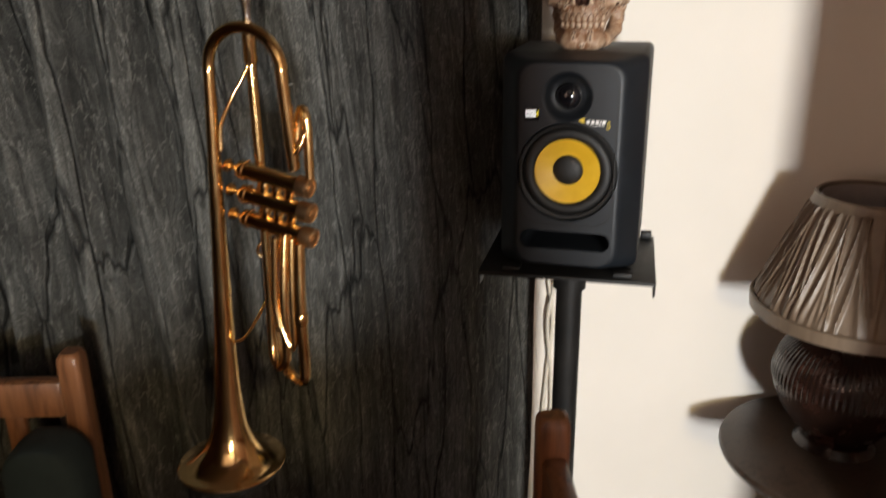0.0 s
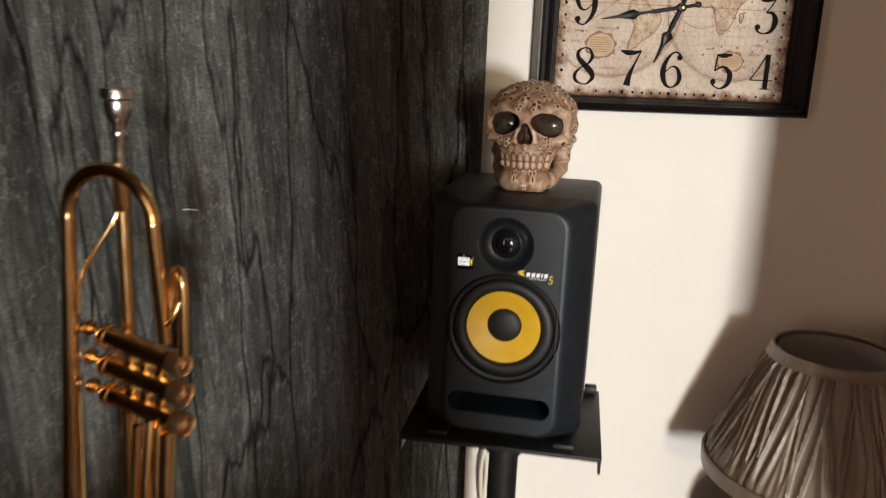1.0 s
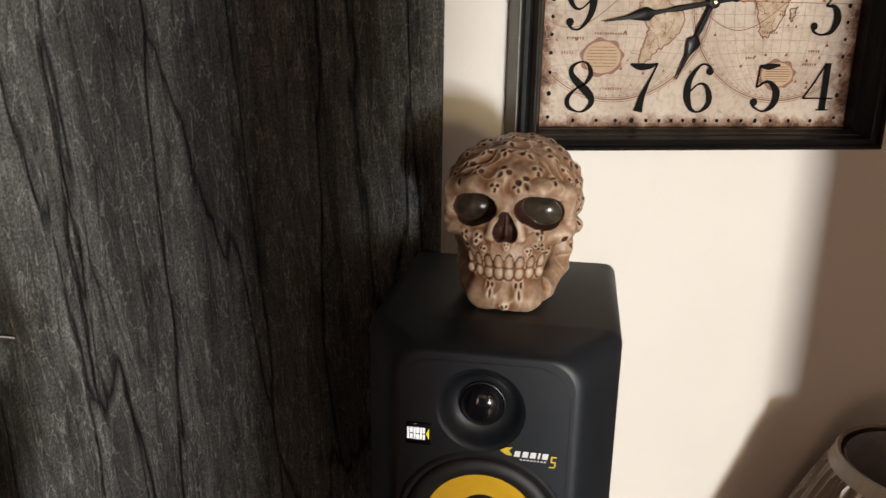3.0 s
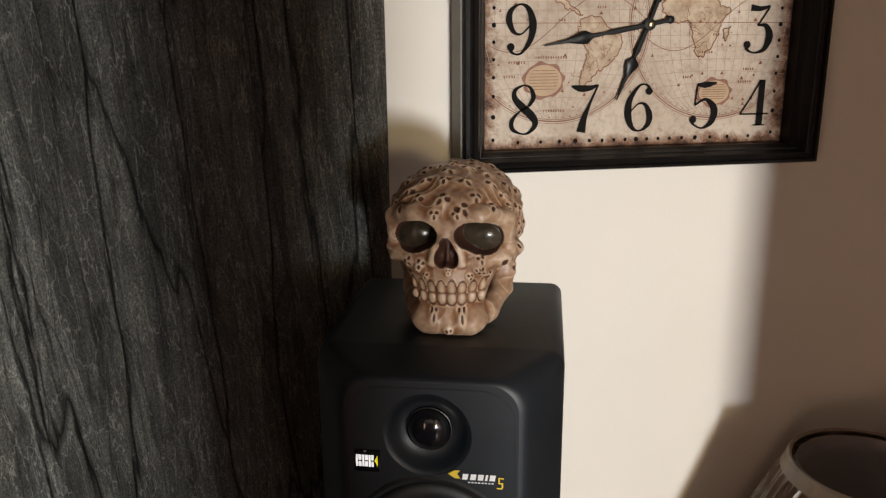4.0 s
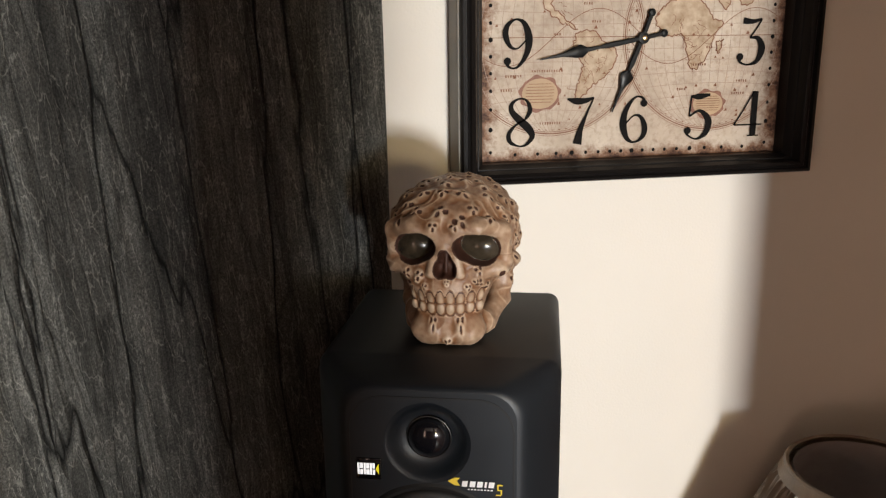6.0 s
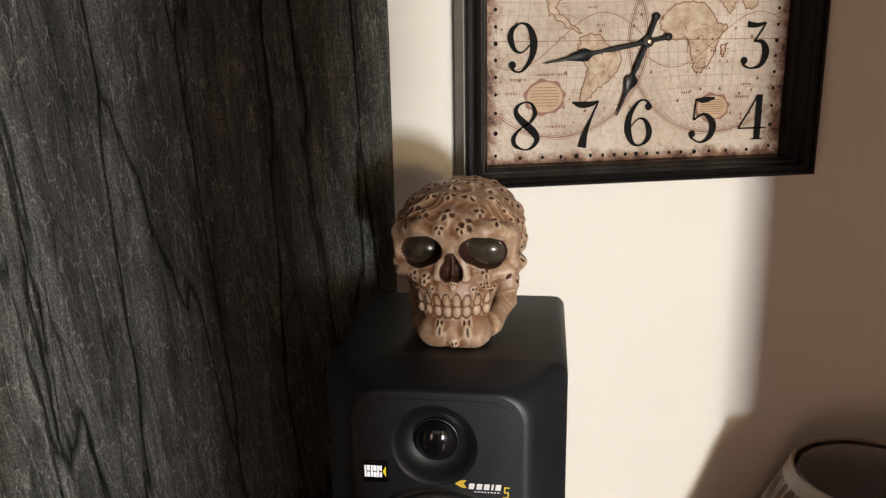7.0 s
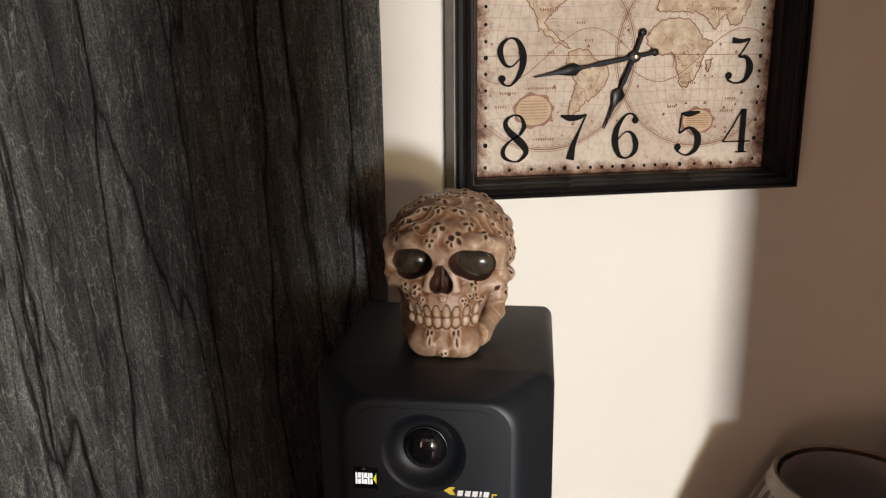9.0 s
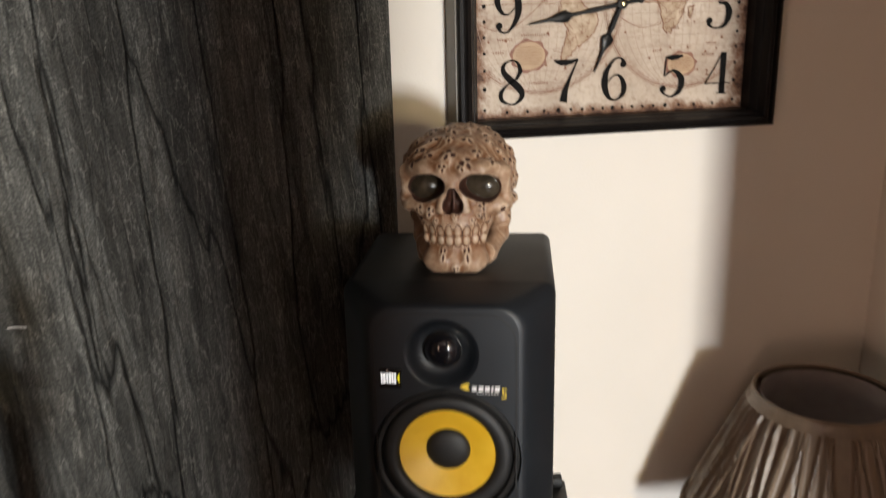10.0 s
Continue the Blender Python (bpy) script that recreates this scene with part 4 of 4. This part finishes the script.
    for text, x, z in rows:
        bm = bmesh.new()
        for k, ch in enumerate(text):
            for st in GLYPHS[ch]:
                stroke(bm, st, Y - 0.0013, 0.052, x + (k - (len(text) - 1) / 2) * 0.026, z)
        ends = {"6": ((.2, .84),), "9": ((-.2, .16),), "3": ((-.25, .17),), "5": ((-.24, .19),), "2": ((-.21, .74),)}
        for k, ch in enumerate(text):
            for ex, ez in ends.get(ch, ()):
                disc(bm, x + (k - (len(text) - 1) / 2) * 0.026 + 0.052 * ex, z + 0.052 * ez, 0.0042, Y - 0.0014)
        part("numeral", bm, M_INK, face, "large black worn numeral", 0)
    # minute dots round the border
    dots = []
    for k in range(60):
        a = math.pi / 2 - 2 * math.pi * k / 60
        c, s = math.cos(a), math.sin(a)
        t = min(0.1665 / abs(c) if abs(c) > 1e-6 else 9, 0.1245 / abs(s) if abs(s) > 1e-6 else 9)
        dots.append((t * c, t * s, 0.0025 if k % 5 == 0 else 0.0019))
    for x, z, r in dots:
        bm = bmesh.new()
        disc(bm, x, z, r, Y - 0.0008, 8, r * 1.1)
        part("minute_dot", bm, M_INK, face, "", 0)
    # hands, on a pivot a little off the middle of the print
    PX = 0.0055

    def hand(name, tip, tail, y, spade, w):
        d = Vector(tip)
        ln = d.length
        d.normalize()
        n = Vector((-d.y, d.x))
        prof = [(0.0, w), (0.35, w * 1.25), (0.42, w * 0.75), (0.46, w * 0.8), (spade - 0.06, w * 1.0), (spade, w * 3.0), (spade + 0.06, w * 2.5), (spade + 0.18, w * 0.9), (1.0, w * 0.25)]
        bm = bmesh.new()
        rings = []
        for f, hw in prof:
            p = d * ln * f
            rings.append([Vector((PX + p.x + n.x * hw * s, y + dy, p.y + n.y * hw * s)) for s, dy in ((-1, 0), (-.6, -.0012), (.6, -.0012), (1, 0))])
        loft(bm, rings, True, True)
        e = Vector(tail)
        q = Vector((-e.y, e.x)).normalized()
        loft(bm, [[Vector((PX + p.x + q.x * w * s, y + dy, p.y + q.y * w * s)) for s, dy in ((-1, 0), (-.6, -.0012), (.6, -.0012), (1, 0))] for p in (Vector((0, 0)), e * 0.5, e)], True, True)
        lathe(bm, [(0.0001, 0.0018), (0.0030, 0.0015), (0.0044, 0.0002), (0.0044, -0.0004), (0.0001, -0.0005)], 20, pose(PX + e.x, y, e.y, 90, 0, 0))
        lathe(bm, [(0.0001, 0.0018), (0.0062, 0.0014), (0.0066, 0.0), (0.0001, -0.0002)], 24, pose(PX, y, 0, 90, 0, 0))
        part(name, bm, M_HAND, top, "black spade-shaped clock hand", 30)

    hand("hour_hand", (-0.0330, -0.0800), (0.0100, 0.0270), -0.0275, 0.50, 0.0027)
    hand("minute_hand", (-0.1190, -0.0215), (0.0240, 0.0050), -0.0305, 0.60, 0.0024)
    part("hub_cap", lathe(bmesh.new(), [(0.0030, 0.0), (0.0030, 0.0025), (0.0020, 0.0038), (0.0001, 0.0042)], 20, pose(PX, -0.0315, 0, 90, 0, 0)), M_BRASS, top, "small brass hub cap")


wall_clock()


# ---- table lamp on its round table ----
def table_lamp():
    top = thing("table_lamp", pose(0.680, 1.190, 0.755), "table lamp with pleated taupe shade on dark ribbed pot base", "table lamp")
    prof = [(0.0001, 0.0), (0.062, 0.0), (0.064, 0.006), (0.058, 0.014), (0.060, 0.022), (0.078, 0.045), (0.101, 0.080), (0.113, 0.112), (0.116, 0.135), (0.110, 0.162), (0.092, 0.188), (0.068, 0.205), (0.045, 0.214), (0.040, 0.222), (0.040, 0.230), (0.020, 0.234)]
    fine = spline(prof, 5)
    bm = bmesh.new()
    seg = 288
    rings = []
    for r, h in fine:
        rib = 0.0 if r < 0.07 else 0.0013 * min(1, (r - 0.07) / 0.02)
        band = 1.0 if (0.055 < h < 0.075 or 0.120 < h < 0.145 or 0.165 < h < 0.19) else 0.25
        rings.append([Vector(((r + rib * band * math.cos(72 * a)) * math.cos(a), (r + rib * band * math.cos(72 * a)) * math.sin(a), h)) for a in np.linspace(0, 2 * math.pi, seg, endpoint=False)])
    loft(bm, rings, True, False)
    part("base", bm, M_GLASS, top, "dark brown glazed pot with ribbed bands", 60)
    part("stem", lathe(bmesh.new(), [(0.012, 0.23), (0.012, 0.30), (0.016, 0.302), (0.016, 0.36), (0.001, 0.362)], 24), M_BRASS, top, "brass lamp holder")
    shade = part("shade", shade_mesh(), M_SHADE, top, "gathered taupe satin shade", 50)
    lin = bmesh.new()
    lathe(lin, [(0.1525, 0.268), (0.0770, 0.447)], 72)
    part("lining", lin, M_LINING, shade, "pale grey lining")
    for z, r in ((0.449, 0.0865), (0.268, 0.1655)):
        hgt = 0.014 if z > 0.4 else 0.020
        dr = -0.004 if z > 0.4 else 0.006
        bd = bmesh.new()
        lathe(bd, [(r - 0.004, z + 0.001), (r - 0.0005, z + 0.0025), (r + 0.002, z), (r + 0.0022 - dr * 0.1, z - hgt * 0.5), (r + 0.003 + (0.004 if z > 0.4 else -0.002), z - hgt), (r - 0.004, z - hgt)], 72)
        part("band", bd, M_SHADE, shade, "smooth binding band")


def shade_mesh():
    """Cloth gathered into uneven slanting pleats between two rings."""
    rng = random.Random(12)
    seg, nz = 480, 14
    folds = [(rng.uniform(0, 2 * math.pi), rng.choice((-1, 1)) * rng.uniform(0.01, 0.13), rng.uniform(0.024, 0.044), rng.uniform(0.45, 1.0)) for _ in range(104)]
    bm = bmesh.new()
    rings = []
    for j in range(nz + 1):
        u = j / nz
        z, r0 = 0.262 + (0.440 - 0.262) * u, 0.1640 + (0.0875 - 0.1640) * u
        ring = []
        for i in range(seg):
            a = 2 * math.pi * i / seg
            h = 0.0
            for c, lean, w, amp in folds:
                d = (a - c - lean * (u - 0.5) * 2 + math.pi) % (2 * math.pi) - math.pi
                if abs(d) < 3 * w:
                    x = d / w
                    h = max(h, amp * math.exp(-x * x) * (1.0 if x < 0 else math.exp(-2.5 * x)))
            env = min(1, u / 0.10, (1 - u) / 0.06) ** 0.7 if 0 < u < 1 else 0
            r = r0 + 0.0085 * h * env - 0.003
            ring.append(Vector((r * math.cos(a), r * math.sin(a), z)))
        rings.append(ring)
    return loft(bm, rings, True, False)


table_lamp()


def side_table():
    top = thing("side_table", pose(0.676, 1.165, 0), "small round dark wooden side table", "side table")
    part("tabletop", lathe(bmesh.new(), [(0.0001, 0.755), (0.186, 0.755), (0.193, 0.752), (0.196, 0.745), (0.193, 0.737), (0.186, 0.733), (0.0001, 0.730)], 96), M_TABLE, top, "round dark top with a rounded edge")
    part("column", lathe(bmesh.new(), [(0.05, 0.730), (0.035, 0.70), (0.022, 0.64), (0.026, 0.50), (0.034, 0.36), (0.024, 0.24), (0.030, 0.18), (0.028, 0.12)], 32), M_TABLE, top)
    for k in range(3):
        a = radians(90 + 120 * k)
        c, s = math.cos(a), math.sin(a)
        part("foot", tube(bmesh.new(), [(0.02 * c, 0.02 * s, 0.20, 0.016), (0.09 * c, 0.09 * s, 0.15, 0.015), (0.14 * c, 0.14 * s, 0.05, 0.013), (0.175 * c, 0.175 * s, 0.012, 0.012)], 0.014, 12), M_TABLE, top)


side_table()


# ---- trumpet ----
def trumpet():
    """Bell down, mouthpiece up. Local x runs along the valves, y away from the room, z up."""
    top = thing("trumpet", pose(-0.2001, 0.7859, 0.0927, 0, 0, -31) @ Matrix.Scale(0.94, 4), "lacquered brass trumpet standing bell down, silver mouthpiece up", "trumpet")
    bell = [(0.0655, 0.966), (0.0660, 0.9675), (0.0645, 0.9690), (0.054, 0.9735), (0.0435, 0.981), (0.0335, 0.992), (0.0262, 1.006), (0.0212, 1.024), (0.0176, 1.048), (0.0146, 1.085), (0.0124, 1.13), (0.0105, 1.19), (0.0089, 1.26), (0.0076, 1.33), (0.0066, 1.40), (0.0062, 1.452)]
    smooth = spline(bell, 5)
    bm = bmesh.new()
    rings = []
    for r, z in smooth:
        x = -0.0525 - 0.0325 * (1.452 - z) / 0.486
        rings.append([Vector((x + r * math.cos(a), r * math.sin(a), z)) for a in np.linspace(0, 2 * math.pi, 56, endpoint=False)])
    inner = [[Vector((x + (r - 0.0012) * math.cos(a), (r - 0.0012) * math.sin(a), z)) for a in np.linspace(0, 2 * math.pi, 56, endpoint=False)]
             for (r, z) in smooth[30::-6] for x in (-0.0525 - 0.0325 * (1.452 - z) / 0.486,)]
    loft(bm, [*inner, *rings], True, False)
    part("bell", bm, M_GOLD, top, "flared polished brass bell")
    arc = [(-0.0525, 0, 1.450), *[(-0.00425 - 0.04825 * math.cos(a), 0, 1.4535 + 0.042 * math.sin(a)) for a in np.linspace(0.12, math.pi - 0.12, 9)], (0.044, 0, 1.450), (0.044, 0.004, 1.40), (0.044, 0.008, 1.355)]
    part("bell_bow", tube(bmesh.new(), arc, 0.0063, 18, 5), M_GOLD, top)
    part("leadpipe", tube(bmesh.new(), [(-0.0214, 0.030, 1.490, 0.0058), (-0.0214, 0.030, 1.40, 0.0058), (-0.0214, 0.030, 1.25, 0.0060), (-0.0225, 0.030, 1.15, 0.0062)], 0.006, 16), M_GOLD, top)
    part("receiver", lathe(bmesh.new(), [(0.0060, 1.455), (0.0074, 1.458), (0.0074, 1.486), (0.0080, 1.489), (0.0080, 1.493), (0.004, 1.493)], 24, pose(-0.0214, 0.030, 0)), M_GOLD, top)
    mp = [(0.0042, 1.4870), (0.0045, 1.5000), (0.0052, 1.5170), (0.0066, 1.5190), (0.0066, 1.5230), (0.0056, 1.5250), (0.0075, 1.5310), (0.0108, 1.5370), (0.0118, 1.5450), (0.0112, 1.5490), (0.0135, 1.5510), (0.0138, 1.5560), (0.0128, 1.5590), (0.0098, 1.5585), (0.0080, 1.5520), (0.0020, 1.5450)]
    part("mouthpiece", lathe(bmesh.new(), mp, 36, pose(-0.0214, 0.030, 0)), M_SILVER, top, "silver-plated mouthpiece")
    for z in (1.343, 1.316, 1.288):
        along = pose(0, 0.014, z - 0.002, 0, 97, 0)
        v = part("valve", lathe(bmesh.new(), [(0.0092, -0.028), (0.0096, -0.026), (0.0096, 0.046)], 28, along), M_GOLD, top)
        part("top_cap", lathe(bmesh.new(), [(0.003, -0.038), (0.0085, -0.037), (0.0108, -0.034), (0.0108, -0.027), (0.0094, -0.026)], 28, along), M_GOLD, v)
        part("stem", lathe(bmesh.new(), [(0.0028, -0.052), (0.0028, -0.037)], 14, along), M_GOLD, v)
        part("finger_button", lathe(bmesh.new(), [(0.0001, -0.0555), (0.0070, -0.0552), (0.0076, -0.053), (0.0070, -0.0515), (0.0001, -0.051)], 24, along), M_GOLD, v)
        part("bottom_cap", lathe(bmesh.new(), [(0.0097, 0.044), (0.0113, 0.045), (0.0113, 0.056), (0.0106, 0.0585), (0.0085, 0.0590), (0.0080, 0.0575), (0.0030, 0.0565), (0.0026, 0.0550), (0.0001, 0.055)], 28, along), M_CAP, v, "worn dark brass bottom cap")
    for za, zb in ((1.343, 1.316), (1.316, 1.288)):
        for x in (-0.005, 0.012, 0.030):
            part("valve_bridge", tube(bmesh.new(), [(x, 0.014, zb + 0.006), (x + 0.003, 0.012, (za + zb) / 2), (x + 0.004, 0.014, za - 0.006)], 0.0052, 12, 4), M_GOLD, top)
    # tuning slide, third slide, first slide
    part("tuning_slide", tube(bmesh.new(), [(-0.0225, 0.030, 1.17), (-0.0225, 0.030, 1.145), (-0.017, 0.027, 1.121), (0.012, 0.014, 1.107), (0.040, 0.001, 1.112), (0.046, -0.002, 1.135), (0.046, -0.002, 1.20), (0.046, 0.004, 1.275)], 0.0062, 16, 6), M_GOLD, top)
    for x, y, za, zb in ((-0.0225, 0.030, 1.168, 1.178), (0.046, -0.002, 1.185, 1.195), (-0.0225, 0.030, 1.225, 1.232)):
        part("ferrule", lathe(bmesh.new(), [(0.0064, za - 0.002), (0.0074, za), (0.0074, zb), (0.0064, zb + 0.002)], 20, pose(x, y, 0)), M_GOLD, top)
    part("third_slide", tube(bmesh.new(), [(-0.002, 0.006, 1.282), (-0.002, 0.004, 1.20), (-0.002, 0.002, 1.150), (0.003, -0.002, 1.132), (0.013, -0.006, 1.126), (0.023, -0.008, 1.134), (0.027, -0.008, 1.152), (0.027, -0.006, 1.21), (0.027, 0.004, 1.282)], 0.0052, 14, 5), M_GOLD, top)
    part("second_slide", tube(bmesh.new(), [(0.012, 0.014, 1.280), (0.012, 0.024, 1.25), (0.013, 0.028, 1.18), (0.014, 0.028, 1.15)], 0.0048, 12, 4), M_GOLD, top)
    part("third_slide_brace", tube(bmesh.new(), [(0.020, -0.004, 1.279), (0.019, -0.010, 1.20), (0.036, -0.008, 1.155), (0.037, -0.004, 1.21), (0.036, 0.004, 1.279)], 0.0040, 12, 5), M_GOLD, top)
    part("first_slide", tube(bmesh.new(), [(0.040, 0.010, 1.352), (0.046, 0.016, 1.395), (0.049, 0.016, 1.410), (0.0535, 0.015, 1.416), (0.059, 0.013, 1.409), (0.0605, 0.013, 1.395), (0.060, 0.012, 1.345)], 0.0048, 14, 5), M_GOLD, top)
    part("slide_hook", tube(bmesh.new(), [(0.046, 0.012, 1.380), (0.050, 0.004, 1.372), (0.056, 0.004, 1.378), (0.060, 0.009, 1.392)], 0.0022, 10, 5), M_GOLD, top)
    part("brace", tube(bmesh.new(), [(-0.0214, 0.030, 1.475), (-0.0225, 0.024, 1.452), (-0.036, 0.010, 1.420), (-0.046, 0.002, 1.392), (-0.0475, 0.0, 1.366)], 0.0020, 10, 5), M_GOLD, top)
    part("brace", tube(bmesh.new(), [(-0.0225, 0.030, 1.215), (-0.026, 0.026, 1.19), (-0.048, 0.010, 1.145), (-0.0635, 0.002, 1.135)], 0.0020, 10, 5), M_GOLD, top)
    part("finger_hook", tube(bmesh.new(), [(-0.0225, 0.026, 1.258), (-0.027, 0.022, 1.256), (-0.029, 0.021, 1.248), (-0.026, 0.023, 1.242)], 0.0018, 10, 5), M_GOLD, top)
    part("water_key", lathe(bmesh.new(), [(0.0001, -0.004), (0.0038, -0.003), (0.0042, 0.0), (0.0038, 0.003), (0.0001, 0.004)], 16, pose(0.012, -0.002, 1.172)), M_GOLD, top)


trumpet()


def trumpet_stand():
    top = thing("trumpet_stand", pose(-0.2687, 0.827, 0), "black stand holding the trumpet by its bell", "instrument stand")
    part("peg", lathe(bmesh.new(), [(0.024, 0.9967), (0.020, 1.0197), (0.013, 1.0547), (0.009, 1.0947), (0.001, 1.0997)], 24), M_RUBBER, top, "black felt peg inside the bell")
    part("disc", lathe(bmesh.new(), [(0.0001, 1.0002), (0.055, 1.0002), (0.055, 0.9907), (0.0001, 0.9907)], 32), M_RUBBER, top)
    part("pole", lathe(bmesh.new(), [(0.011, 0.06), (0.011, 0.9917)], 20), M_STAND, top)
    for k in range(3):
        a = radians(30 + 120 * k)
        part("leg", tube(bmesh.new(), [(0, 0, 0.10), (0.09 * math.cos(a), 0.09 * math.sin(a), 0.05), (0.15 * math.cos(a), 0.15 * math.sin(a), 0.010)], 0.008, 10), M_STAND, top)


trumpet_stand()


# ---- chairs ----
def chair(m, label):
    """Local x along the back, y from the back towards the seat's front (negative), z up."""
    top = thing("dining_chair", m, label, "chair", "wooden chairs")
    for x in (-0.418, 0.0):
        post = [round_pole(x, 0.0, z, hw, hd, r) for z, hw, hd, r in ((0.0, 0.016, 0.016, 0.004), (0.45, 0.018, 0.020, 0.005), (0.95, 0.0155, 0.018, 0.006), (1.050, 0.0155, 0.018, 0.006), (1.060, 0.0150, 0.0175, 0.007), (1.0655, 0.0132, 0.0158, 0.008), (1.068, 0.0105, 0.013, 0.008))]
        part("back_post", loft(bmesh.new(), post), M_CHAIR, top, "", 30)
        part("front_leg", loft(bmesh.new(), [round_pole(x, -0.40, z, w, w, 0.004) for z, w in ((0.0, 0.014), (0.44, 0.019))]), M_CHAIR, top, "", 30)
    part("top_rail", box((-0.402, -0.013, 0.972), (-0.016, 0.013, 1.026), 0.005), M_CHAIR, top)
    part("lower_rail", box((-0.402, -0.012, 0.56), (-0.016, 0.012, 0.60), 0.004), M_CHAIR, top)
    for x in (-0.330, -0.222, -0.090):
        part("slat", box((x - 0.0125, -0.008, 0.598), (x + 0.0125, 0.008, 0.974), 0.003), M_CHAIR, top)
    part("seat", box((-0.43, -0.42, 0.44), (0.012, -0.02, 0.468), 0.008), M_CHAIR, top, "solid wooden seat")
    part("stretcher", box((-0.402, -0.408, 0.20), (-0.016, -0.392, 0.225), 0.003), M_CHAIR, top)
    return top


def round_pole(x, y, z, hx, hy, r, n=5):
    return [Vector((v.x + x, v.z + y, z)) for v in round_rect(hx, hy, min(r, hx, hy), 0.0, 0.0, n)]


chair(pose(-0.516, 1.0, 0), "dark-stained wooden dining chair against the curtain")
chair(pose(0.097, 0.752, 0.028 - 0.028, 0, 0, 90) @ Matrix.Diagonal((1.0, 1.0, 1.026, 1)), "dark-stained wooden dining chair beside the speaker stand")


def cushion():
    bm = bmesh.new()
    rings = []
    for y, s in ((-0.034, 0.78), (-0.030, 0.92), (-0.015, 1.0), (0.015, 1.0), (0.030, 0.92), (0.034, 0.78)):
        rings.append(round_rect(0.050 * s + 0.002, 0.252 * (0.92 + 0.08 * s), 0.046 * s, y, 0.252, 9))
    loft(bm, rings)
    ob = part("cushion", bm, M_PAD, None, "", 60)
    ob.matrix_world = pose(-0.543, 0.940, 0.468)
    return tagged(ob, "tall rounded blue-black cloth cushion on the chair", "cushion")


cushion()


# ---- a loose thread on the curtain ----
bm = bmesh.new()
tube(bm, [(-0.2345, cloth_y(-0.2345, 1.395) - 0.0035, 1.3935), (-0.227, cloth_y(-0.227, 1.395) - 0.0040, 1.3950), (-0.2165, cloth_y(-0.2165, 1.395) - 0.0035, 1.3945)], 0.0008, 8, 5)
tagged(part("thread", bm, M_WHITE), "short white thread caught on the curtain", "thread")
